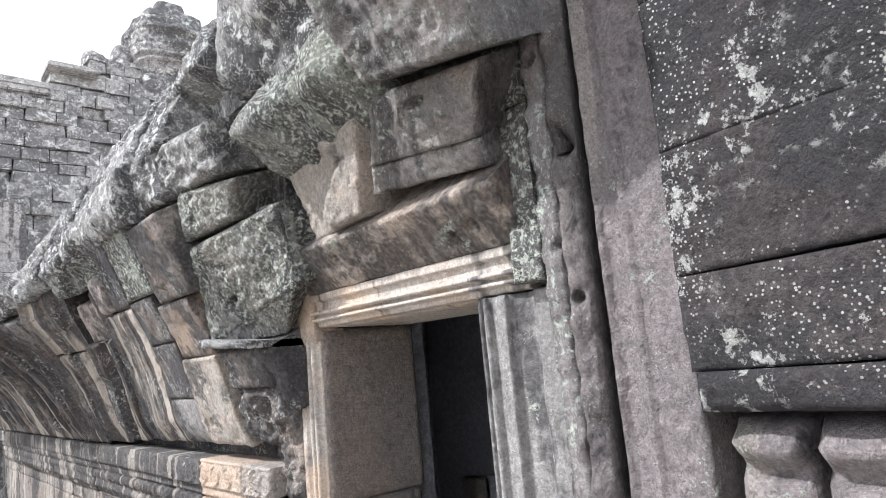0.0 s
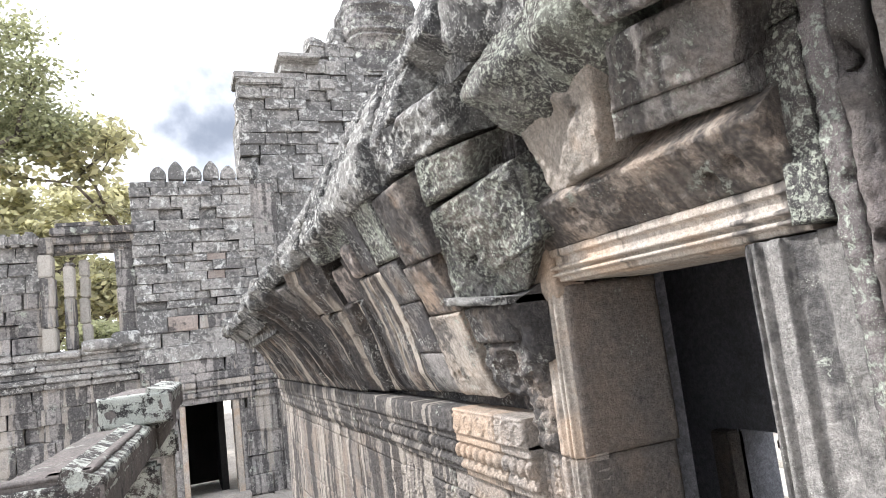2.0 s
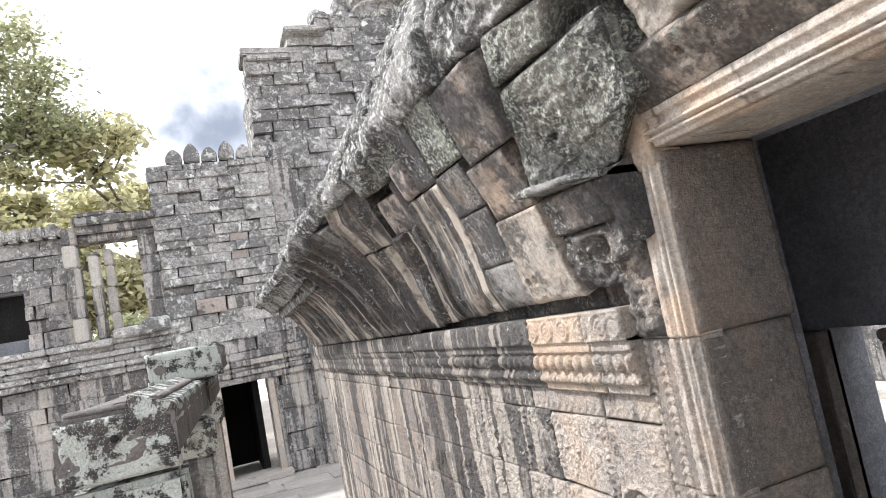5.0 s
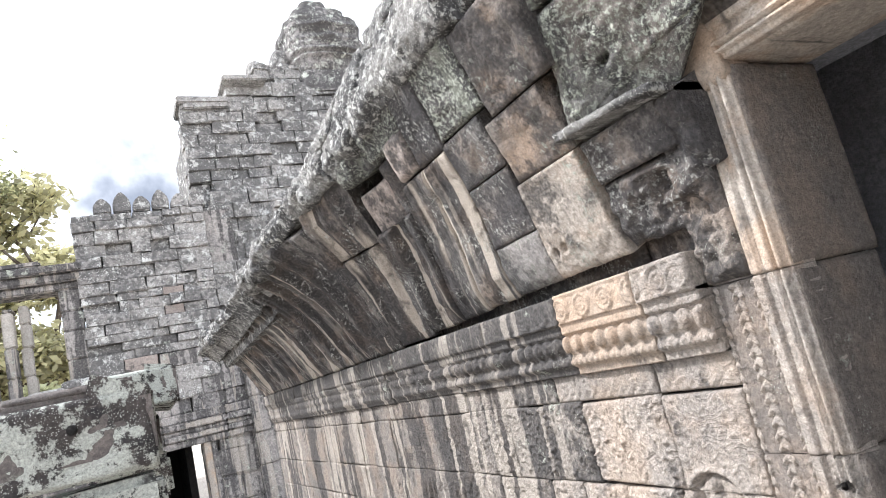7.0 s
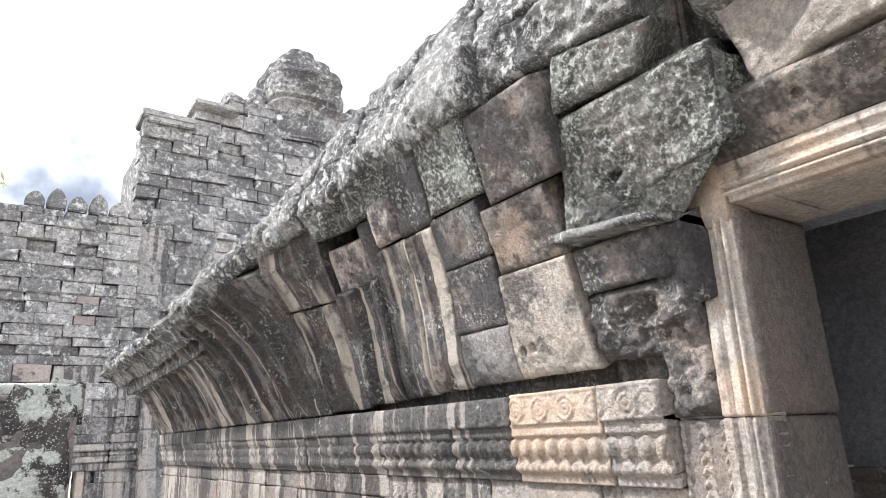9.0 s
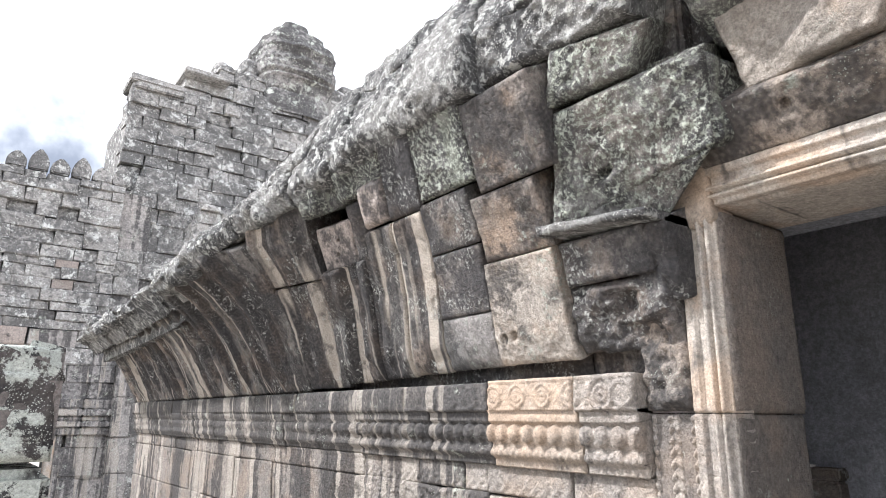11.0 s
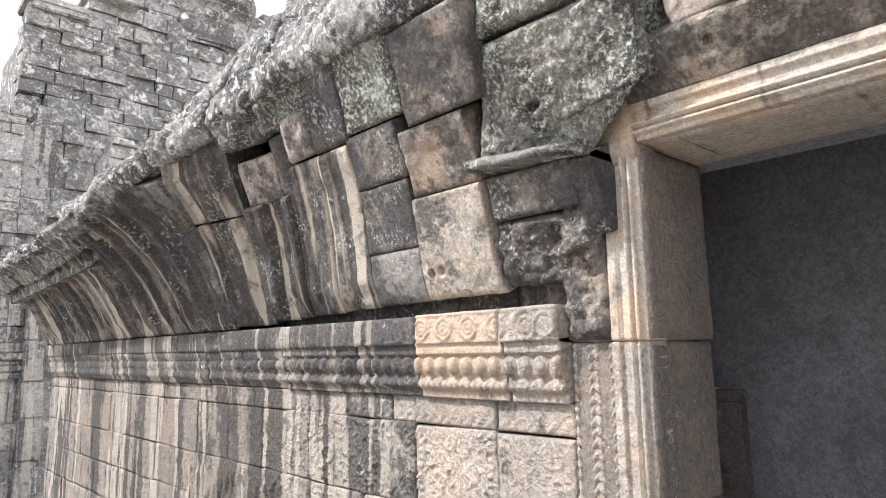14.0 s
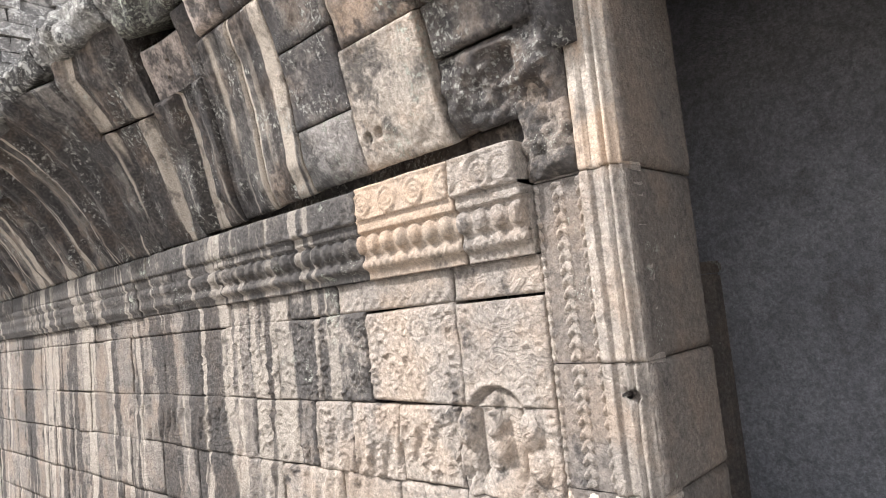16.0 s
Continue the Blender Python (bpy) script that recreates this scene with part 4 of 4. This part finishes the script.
def masonry(parent, x0, x1, y, z0, z1, mats, course=(0.24, 0.34), width=(0.35, 0.75), depth=0.4, holes=(), proud=0.03, left=None, right=None, side=0, name="brick"):
    """Courses of single stones whose faces lie at y (or, with side, at x = y, facing -x). left and right: the ends at each height."""
    z = z0
    count = 0
    while z < z1 - 0.05:
        h = min(rng.uniform(*course), z1 - z)
        if z1 - z - h < 0.12:
            h = z1 - z
        a = x0 if left is None else left(z + h / 2)
        b = x1 if right is None else right(z + h / 2)
        x = a + (rng.uniform(-0.12, 0) if left is None else rng.uniform(-0.05, 0.05))
        x = max(x, a - 0.04)
        while x < b - 0.03:
            w = min(rng.uniform(*width), b - x)
            if b - x - w < 0.15:
                w = b - x
            cx, cz = x + w / 2, z + h / 2
            spans = [(x, x + w)]
            for hx0, hx1, hz0, hz1 in holes:
                if z + h > hz0 + 0.02 and z < hz1 - 0.02:
                    cut = []
                    for sa, sb in spans:
                        if sb <= hx0 or sa >= hx1:
                            cut.append((sa, sb))
                        else:
                            if hx0 - sa > 0.03:
                                cut.append((sa, hx0))
                            if sb - hx1 > 0.03:
                                cut.append((hx1, sb))
                    spans = cut
            for sa, sb in spans:
                m = mats(0.5 * (sa + sb), cz) if callable(mats) else mats
                ob = new(name, brick_mesh(m))
                p = rng.uniform(-proud, proud) + (0.12 if rng.random() < 0.05 else 0.0)
                if side:
                    ob.matrix_world = pose(y + depth / 2 + p, 0.5 * (sa + sb), cz, 0, 0, -90) @ Matrix.Diagonal((sb - sa - 0.003, depth, h - 0.003, 1))
                else:
                    ob.matrix_world = pose(0.5 * (sa + sb), y + depth / 2 + p, cz, rng.uniform(-2, 2), rng.uniform(-1.2, 1.2), rng.uniform(-3, 3)) @ Matrix.Diagonal((sb - sa - 0.003, depth, h - 0.003, 1))
                ob.parent = parent
                count += 1
            x += w
        z += h
    return count


def end_mat(x, z):
    if z < 3.3:
        return M_ENDLOW
    if 3.3 < z < 4.7 and x > -0.9 and rng.random() < 0.5:
        return M_ENDLOW
    return M_PINK if rng.random() < 0.012 else M_END


wall_end = empty("wall_end", "tall end wall of lichened sandstone courses with a dark doorway", "wall", "structure")
EY = 14.0
masonry(wall_end, -2.32, 0.35, EY, 4.5, 7.55, end_mat, (0.17, 0.30), (0.28, 0.8), holes=(), proud=0.05)
masonry(wall_end, -2.32, 0.9, EY, 2.95, 4.5, end_mat, (0.26, 0.40), (0.45, 0.95))
masonry(wall_end, -2.32, 1.05, EY, 0.0, 2.35, M_ENDLOW, (0.42, 0.62), (0.5, 0.9), holes=((-1.48, -0.44, 0.0, 2.25),))
for k, (za, zb, out) in enumerate(((2.25, 2.40, 0.10), (2.40, 2.52, 0.16), (2.52, 2.62, 0.10), (2.62, 2.76, 0.18), (2.76, 2.95, 0.08))):
    for a, b in zip((-2.34, -1.2, 0.1), (-1.2, 0.1, 1.0)):
        part("moulding", box_bm(a, b - 0.006, EY - out, EY + 0.4, za + 0.003, zb - 0.003, 0.02), M_ENDLOW, wall_end)
part("core", box_bm(-2.28, -1.5, EY + 0.25, EY + 0.8, 0.0, 7.5, 0.0), M_ENDLOW, wall_end)
part("core", box_bm(-0.42, 1.0, EY + 0.25, EY + 0.8, 0.0, 7.5, 0.0), M_ENDLOW, wall_end)
part("core", box_bm(-1.5, -0.42, EY + 0.25, EY + 0.8, 2.25, 7.5, 0.0), M_ENDLOW, wall_end)
# merlons: pointed leaves on the wall's top
for k in range(6):
    x = -1.72 + 0.40 * k
    bm = bmesh.new()
    prof = [(-0.17, 0.0), (-0.19, 0.18), (-0.14, 0.34), (0.0, 0.50), (0.14, 0.34), (0.19, 0.18), (0.17, 0.0)]
    fr = [bm.verts.new((x + px, EY + 0.05, 7.58 + pz * (0.75 + 0.25 * (k % 2)))) for px, pz in prof]
    f = bm.faces.new(fr)
    ext = bmesh.ops.extrude_face_region(bm, geom=[f])
    bmesh.ops.translate(bm, verts=[v for v in ext["geom"] if isinstance(v, bmesh.types.BMVert)], vec=(0, 0.28, 0))
    bmesh.ops.recalc_face_normals(bm, faces=bm.faces)
    bmesh.ops.bevel(bm, geom=bm.edges[:], offset=0.03, segments=2, affect="EDGES")
    part("merlon", bm, M_END, wall_end)
# doorway of the end wall
door_2 = empty("door_2", "small stone doorway in the end wall, dark inside", "doorway", "structure")
part("jamb", box_bm(-1.60, -1.48, EY - 0.06, EY + 0.5, 0.0, 2.25, 0.015), M_FRAME, door_2)
part("jamb", box_bm(-0.44, -0.30, EY - 0.06, EY + 0.5, 0.0, 2.25, 0.015), M_FRAME, door_2)
part("jamb", box_bm(-0.30, -0.18, EY - 0.03, EY + 0.5, 0.0, 2.25, 0.015), M_ENDLOW, door_2)
part("lintel", box_bm(-1.66, -0.26, EY - 0.07, EY + 0.5, 2.255, 2.38, 0.015), M_FRAME, door_2)
part("threshold", box_bm(-1.7, -0.2, EY - 0.35, EY + 0.5, 0.0, 0.16, 0.02), M_FLOOR, door_2)
# passage lining coloured near black in place of its shade
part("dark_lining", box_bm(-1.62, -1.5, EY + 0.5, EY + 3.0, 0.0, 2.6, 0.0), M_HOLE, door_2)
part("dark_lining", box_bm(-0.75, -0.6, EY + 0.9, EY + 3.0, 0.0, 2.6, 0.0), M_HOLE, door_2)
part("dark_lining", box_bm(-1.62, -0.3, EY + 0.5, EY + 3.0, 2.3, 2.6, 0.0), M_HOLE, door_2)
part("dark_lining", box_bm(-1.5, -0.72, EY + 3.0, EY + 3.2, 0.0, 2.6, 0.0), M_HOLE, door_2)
# pilaster at the corner
cornerp = empty("corner_pilaster", "stained stone pilaster in the gallery corner", "pilaster", "structure")
for k, (za, zb) in enumerate(((0.0, 0.7), (0.7, 1.5), (1.5, 2.2), (2.2, 3.0), (3.0, 3.7))):
    part("pilaster_block", box_bm(0.62, 1.02, EY - 0.22 - 0.02 * (k % 2), EY, za + 0.004, zb - 0.004, 0.02), M_ENDLOW, cornerp)

# ---- the face tower ----
tower = empty("stone_tower", "tall ruined sandstone tower spotted with white lichen", "tower")
masonry(tower, 0.34, 6.8, 14.6, 7.4, 10.5, M_END, (0.26, 0.36), (0.35, 0.8), 0.5, proud=0.06, left=lambda z: 0.30 + 0.10 * max(0, z - 8.5) ** 0.5 * 0, right=lambda z: 5.0)
masonry(tower, 1.7, 6.5, 14.25, 4.5, 8.3, M_END, (0.28, 0.40), (0.4, 0.9), 0.5, proud=0.08, left=lambda z: 0.36 + 0.3 * max(0.0, z - 6.8), right=lambda z: 3.2)
masonry(tower, 1.7, 6.5, 13.7, 4.2, 7.4, M_END, (0.28, 0.40), (0.4, 0.9), 0.5, proud=0.08, left=lambda z: 1.55 + 0.18 * max(0.0, z - 5.2), right=lambda z: 3.4)
masonry(tower, 1.5, 6.5, 14.9, 10.5, 11.2, M_END, (0.26, 0.36), (0.35, 0.8), 0.5, proud=0.06, left=lambda z: 1.55, right=lambda z: 5.8)
masonry(tower, 2.0, 6.3, 15.2, 11.2, 11.9, M_END, (0.24, 0.34), (0.35, 0.7), 0.5, proud=0.06, left=lambda z: 2.5, right=lambda z: 6.2)
for a, b, za, zb in ((0.26, 1.5, 10.42, 10.60), (0.36, 1.5, 10.28, 10.42), (1.45, 2.6, 11.05, 11.2)):
    part("cap_course", box_bm(a, b, 14.5, 15.6, za, zb, 0.03, 0, 0.03, 3.0), M_END, tower)
part("core", box_bm(0.55, 6.9, 14.95, 19.0, 0.0, 10.4, 0.0), M_END, tower)
part("core", box_bm(1.9, 6.2, 15.2, 18.0, 10.4, 11.1, 0.0), M_END, tower)
part("core", box_bm(2.8, 6.1, 15.5, 17.6, 11.1, 11.9, 0.0), M_END, tower)
part("core", box_bm(0.9, 3.6, 14.4, 15.0, 0.0, 7.4, 0.0), M_END, tower)
# the crowning carved block: a plain rounded mass with cut bands
head = empty("tower_crown", "weathered carved crowning block of stacked stones on the tower", "carved block")
HX, HY = 4.75, 15.9


def crown_mass():
    """A rounded, tapering carved mass with a deep hollow, ledges and course joints."""
    zs = np.linspace(10.9, 14.28, 110)
    ph = np.linspace(-math.pi, math.pi, 120, endpoint=False)
    Z, P = np.meshgrid(zs, ph, indexing="ij")
    rad = np.interp(Z, [10.9, 11.5, 11.62, 12.0, 12.5, 13.05, 13.28, 13.36, 13.72, 13.80, 14.20, 14.28], [1.10, 1.04, 0.98, 1.10, 1.16, 1.16, 1.12, 0.88, 0.80, 0.48, 0.40, 0.10])
    sq = 1.0 / (np.abs(np.cos(P)) ** 4.5 + np.abs(np.sin(P)) ** 4.5) ** (1 / 4.5)
    f = np.exp(-((P + math.pi / 2) / 0.75) ** 2)
    r = rad * sq
    r += f * (0.13 * np.exp(-((Z - 12.95) / 0.10) ** 2) - 0.10 * np.exp(-((Z - 12.70) / 0.09) ** 2) + 0.16 * np.exp(-((P + math.pi / 2) / 0.22) ** 2) * np.exp(-((Z - 12.55) / 0.20) ** 2) + 0.13 * np.exp(-((Z - 12.20) / 0.05) ** 2) - 0.08 * np.exp(-((Z - 12.11) / 0.03) ** 2) + 0.12 * np.exp(-((Z - 12.02) / 0.05) ** 2))
    g = np.minimum.reduce([np.abs(Z - c) for c in (11.62, 12.08, 12.48, 12.88, 13.40, 13.82)])
    r -= 0.035 * np.exp(-(g / 0.022) ** 2)
    p = np.stack([HX + r * np.cos(P), HY + r * np.sin(P), Z], -1).reshape(-1, 3)
    c = np.array([HX, HY, 0.0])
    d = (p - c) * np.array([1, 1, 0])
    p = p + d * (0.10 * fbm(p, 2.6, 5))[:, None]
    k = len(ph)
    faces = [(i * k + q, i * k + (q + 1) % k, (i + 1) * k + (q + 1) % k, (i + 1) * k + q) for i in range(len(zs) - 1) for q in range(k)]
    faces.append(tuple(range((len(zs) - 1) * k, len(zs) * k)))
    return mesh_object("crown_mass", p, faces, M_CROWN, head)


crown_mass()
for sx, sz, s in ((3.5, 12.3, 0.62), (3.55, 11.75, 0.8), (6.15, 12.1, 0.8), (6.6, 12.45, 0.62), (6.62, 11.9, 0.8), (2.75, 11.95, 0.6), (3.05, 11.75, 0.7)):
    rock("shoulder_stone", (sx, 15.8, sz), (s, s, s * 0.9), M_END, head, "", 0.08, 3.0, 3.4, 16)

# ---- the cross gallery to the left of the end wall ----
cross = empty("wall_cross", "ruined cross gallery wall with a dark window and moulded base", "wall", "structure")
CY = 14.2


def base_mat(x, z):
    return M_ENDLOW


masonry(cross, -9.5, -4.2, CY, 3.8, 6.15, lambda x, z: M_END if z > 5.2 else M_ENDLOW, (0.28, 0.4), (0.4, 0.8), holes=((-5.83, -5.12, 4.12, 5.10),))
masonry(cross, -9.5, -2.3, CY, 0.9, 1.9, base_mat, (0.4, 0.6), (0.5, 1.0))
masonry(cross, -9.5, -2.3, CY, 1.9, 3.0, base_mat, (0.3, 0.4), (0.35, 0.7))
for za, zb, out in ((0.0, 0.25, 0.5), (0.25, 0.45, 0.4), (0.45, 0.62, 0.5), (0.62, 0.78, 0.34), (0.78, 0.92, 0.22), (3.0, 3.14, 0.12), (3.14, 3.26, 0.22), (3.26, 3.40, 0.14), (3.40, 3.52, 0.24), (3.52, 3.66, 0.16), (3.66, 3.80, 0.26)):
    x = -9.5
    while x < -2.36:
        w = min(rng.uniform(0.7, 1.3), -2.34 - x)
        part("moulding", box_bm(x, x + w - 0.008, CY - out, CY + 0.3, za + 0.004, zb - 0.004, 0.02, 0, 0.012, 2.0), M_ENDLOW if za < 2.9 else M_END, cross)
        x += w
x = -9.5
while x < -4.3:
    w = rng.uniform(0.2, 0.34)
    part("eave_stone", box_bm(x, x + w - 0.01, CY - 0.22, CY + 0.25, 6.15, 6.48 + rng.uniform(-0.05, 0.05), 0.05), M_END, cross)
    x += w
part("core", box_bm(-9.5, -5.85, CY + 0.25, CY + 0.5, 0.0, 6.2, 0.0), M_ROOM, cross)
part("core", box_bm(-5.10, -4.25, CY + 0.25, CY + 0.5, 0.0, 6.2, 0.0), M_ROOM, cross)
part("core", box_bm(-5.85, -5.10, CY + 0.25, CY + 0.5, 0.0, 4.1, 0.0), M_ROOM, cross)
part("core", box_bm(-5.85, -5.10, CY + 0.25, CY + 0.5, 5.1, 6.2, 0.0), M_ROOM, cross)
part("core", box_bm(-4.25, -2.3, CY + 0.25, CY + 0.5, 0.0, 3.75, 0.0), M_ROOM, cross)
# near-black panel paints the darkness behind the window
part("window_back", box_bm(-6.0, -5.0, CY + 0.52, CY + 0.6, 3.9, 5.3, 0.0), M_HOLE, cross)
porch = empty("pillared_opening", "open stone portal with square pillars and a moulded lintel", "portal", "structure")
for xa, xb, ya, za, zb in ((-4.22, -3.95, CY - 0.35, 3.80, 6.30), (-3.78, -3.58, CY - 0.15, 3.80, 5.75), (-3.52, -3.34, CY + 0.2, 3.80, 5.85), (-2.74, -2.34, CY - 0.1, 3.90, 6.0)):
    z = za
    while z < zb - 0.05:
        h = min(rng.uniform(0.4, 0.75), zb - z)
        j = rng.uniform(-0.02, 0.02)
        # some stones take the lighter colour that paints sunshine on the pillars
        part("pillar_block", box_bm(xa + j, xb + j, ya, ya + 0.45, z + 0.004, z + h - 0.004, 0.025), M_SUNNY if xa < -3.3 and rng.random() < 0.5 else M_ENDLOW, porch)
        z += h
for xa, xb, za, zb, out in ((-4.1, -2.3, 6.0, 6.16, 0.1), (-4.3, -2.28, 6.16, 6.34, 0.22), (-4.0, -2.3, 6.34, 6.52, 0.34), (-3.9, -3.0, 6.52, 6.64, 0.25)):
    part("lintel_course", box_bm(xa, xb, CY - out, CY + 0.5, za + 0.003, zb - 0.003, 0.03, 0, 0.02, 2.0), M_ENDLOW, porch)
for xa, xb, za, zb in ((-4.2, -3.5, 3.62, 3.78), (-3.5, -2.6, 3.72, 3.98), (-2.9, -2.3, 3.75, 4.1)):
    rock("sill_stone", ((xa + xb) / 2, CY - 0.1, (za + zb) / 2), (xb - xa, 0.6, zb - za), M_END, porch, "", 0.03, 3.0, 5.0, 16)

# ---- the outer row of pillars with its beam ----


def beam_x(y):
    return -1.91 + 0.05 * (y - 1.13)


beam = empty("stone_beam", "lichen-spotted stone beam lying on square pillars", "beam")


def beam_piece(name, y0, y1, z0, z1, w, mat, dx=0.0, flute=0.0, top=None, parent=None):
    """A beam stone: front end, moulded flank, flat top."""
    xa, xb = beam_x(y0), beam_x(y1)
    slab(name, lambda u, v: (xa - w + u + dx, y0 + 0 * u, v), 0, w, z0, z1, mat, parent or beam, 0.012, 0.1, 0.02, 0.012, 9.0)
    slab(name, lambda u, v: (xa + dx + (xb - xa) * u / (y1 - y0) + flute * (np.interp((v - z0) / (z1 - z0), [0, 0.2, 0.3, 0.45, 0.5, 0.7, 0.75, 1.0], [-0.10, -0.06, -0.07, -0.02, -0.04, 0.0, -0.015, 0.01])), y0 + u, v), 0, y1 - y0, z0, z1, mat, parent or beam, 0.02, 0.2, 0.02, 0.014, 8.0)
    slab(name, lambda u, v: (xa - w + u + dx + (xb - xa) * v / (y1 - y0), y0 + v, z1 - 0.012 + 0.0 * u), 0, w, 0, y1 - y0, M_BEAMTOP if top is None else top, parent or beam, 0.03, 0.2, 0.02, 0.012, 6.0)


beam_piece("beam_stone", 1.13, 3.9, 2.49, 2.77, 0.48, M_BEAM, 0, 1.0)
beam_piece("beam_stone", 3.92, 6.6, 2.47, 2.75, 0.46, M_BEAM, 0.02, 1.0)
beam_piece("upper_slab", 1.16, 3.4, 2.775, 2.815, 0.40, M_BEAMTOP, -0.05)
# a black ball set in the beam's end, drawn as a hole's shade
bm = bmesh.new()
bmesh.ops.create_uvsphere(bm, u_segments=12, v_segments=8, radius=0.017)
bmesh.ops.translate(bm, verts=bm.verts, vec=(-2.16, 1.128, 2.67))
part("socket_hole", bm, M_HOLE, beam, "black ball standing in for a bored hole's shade")
fallen = empty("fallen_slab", "lichened stone slab lying on the beam", "slab")
beam_piece("slab_stone", 3.5, 5.3, 2.79, 3.05, 0.56, M_BEAM, 0.17, 0.4, None, fallen)
pillar = empty("square_pillar", "square stained sandstone gallery pillar under the beam", "pillar", "", "gallery pillars")
part("pillar_capital", box_bm(-0.24, 0.24, -0.22, 0.22, 2.22, 2.47, 0.03, 0, 0.012, 5.0), M_BEAM, pillar)
part("pillar_shaft", box_bm(-0.19, 0.19, -0.19, 0.19, 0.0, 2.22, 0.02, 0, 0.01, 5.0), M_ENDLOW, pillar)
pillar.matrix_basis = pose(beam_x(1.3) - 0.24, 1.36, 0)
for y in (3.6, 6.2):
    copy_thing(pillar, pose(beam_x(y) - 0.2, y, 0))

# ---- ground and paving ----
gm = bmesh.new()
bmesh.ops.create_grid(gm, x_segments=60, y_segments=60, size=300)
for v in gm.verts:
    v.co.z = -0.06
ground = new("ground", bpy.data.meshes.new("ground"))
gm.to_mesh(ground.data)
gm.free()
ground.data.materials.append(M_GROUND)
tagged(ground, "dusty pale earth around the temple", "ground", "", "structure")
paving = empty("floor", "worn uneven sandstone paving of the gallery court", "floor", "structure")
y = -4.0
while y < 13.9:
    h = rng.uniform(0.5, 0.8)
    x = -3.2 + rng.uniform(-0.3, 0)
    while x < 0.9:
        w = rng.uniform(0.6, 1.1)
        ob = new("paving_stone", brick_mesh(M_FLOOR))
        ob.matrix_world = pose(x + w / 2, y + h / 2, -0.1 + rng.uniform(-0.02, 0.02), -90, 0, rng.uniform(-1, 1)) @ Matrix.Diagonal((w - 0.012, 0.2, h - 0.012, 1))
        ob.parent = paving
        x += w
    y += h

# ---- trees ----


def limb(bm, a, b, ra, rb, sides=8):
    d = (b - a).normalized()
    q = d.to_track_quat("Z", "Y").to_matrix()
    r0, r1 = [], []
    for i in range(sides):
        t = 2 * math.pi * i / sides
        o = q @ Vector((math.cos(t), math.sin(t), 0))
        r0.append(bm.verts.new(a + o * ra))
        r1.append(bm.verts.new(b + o * rb))
    for i in range(sides):
        bm.faces.new((r0[i], r0[(i + 1) % sides], r1[(i + 1) % sides], r1[i]))


def tree(at, height, spread, leaves, leaf, material, seed, label, crown_low=0.35, lean=0.0):
    r = random.Random(seed)
    t = empty("tree", label, "tree", at=at)
    bm = bmesh.new()
    tips = []

    def grow(a, d, length, rad, level):
        b = a + d * length
        mid = a + d * length * 0.5 + Vector((r.uniform(-1, 1), r.uniform(-1, 1), r.uniform(-0.5, 0.5))) * length * 0.06
        limb(bm, a, mid, rad, rad * 0.82)
        limb(bm, mid, b, rad * 0.82, rad * 0.62)
        if level >= 2:
            tips.append(b)
            tips.append(mid)
        if level == 4:
            return
        for _ in range(3 if level else 5):
            nd = (d * r.uniform(0.3, 0.8) + Vector((r.uniform(-1, 1), r.uniform(-1, 1), r.uniform(-0.15, 0.75)))).normalized()
            grow(b if level or _ < 3 else mid, nd, length * r.uniform(0.5, 0.75) * (spread if level == 0 else 1), rad * 0.55, level + 1)
    grow(Vector((0, 0, 0)), Vector((lean, 0, 1)).normalized(), height * crown_low, height * 0.022, 0)
    part("trunk", bm, M_BARK, t)
    verts, faces = [], []
    for _ in range(leaves):
        c = r.choice(tips) + Vector((r.gauss(0, 1), r.gauss(0, 1), r.gauss(0, 0.7))) * height * 0.024
        a = Vector((r.uniform(-1, 1), r.uniform(-1, 1), r.uniform(-0.6, 0.6))).normalized()
        b = a.cross(Vector((r.uniform(-1, 1), r.uniform(-1, 1), r.uniform(-1, 1)))).normalized()
        s = leaf * r.uniform(0.6, 1.4)
        k = len(verts)
        verts += [c - a * s, c + b * s * 0.5, c + a * s, c - b * s * 0.5]
        faces.append((k, k + 1, k + 2, k + 3))
    mesh_object("crown", verts, faces, material, t, "", False)
    return t


tree((-12.6, 26.0, 0), 23.0, 1.15, 52000, 0.13, M_LEAF, 4, "tall spreading tree with thin green leaves", 0.30, 0.04)
tree((-4.8, 34.0, 0), 15.5, 1.2, 16000, 0.22, M_LEAFY, 8, "yellow-green tree behind the ruined gallery", 0.34)
tree((-9.0, 38.0, 0), 17.0, 1.2, 16000, 0.24, M_LEAFY, 12, "yellow-green tree behind the ruined gallery", 0.34)
tree((-14.5, 36.0, 0), 16.5, 1.3, 16000, 0.24, M_LEAFY, 15, "yellow-green tree behind the ruined gallery", 0.30)
tree((-3.2, 22.0, 0), 7.5, 1.0, 10000, 0.13, M_LEAF, 21, "green tree seen through the portal", 0.28)
tree((-20.0, 34.0, 0), 15.0, 1.3, 7200, 0.24, M_LEAF, 25, "tall green tree with a wide thin crown", 0.32)
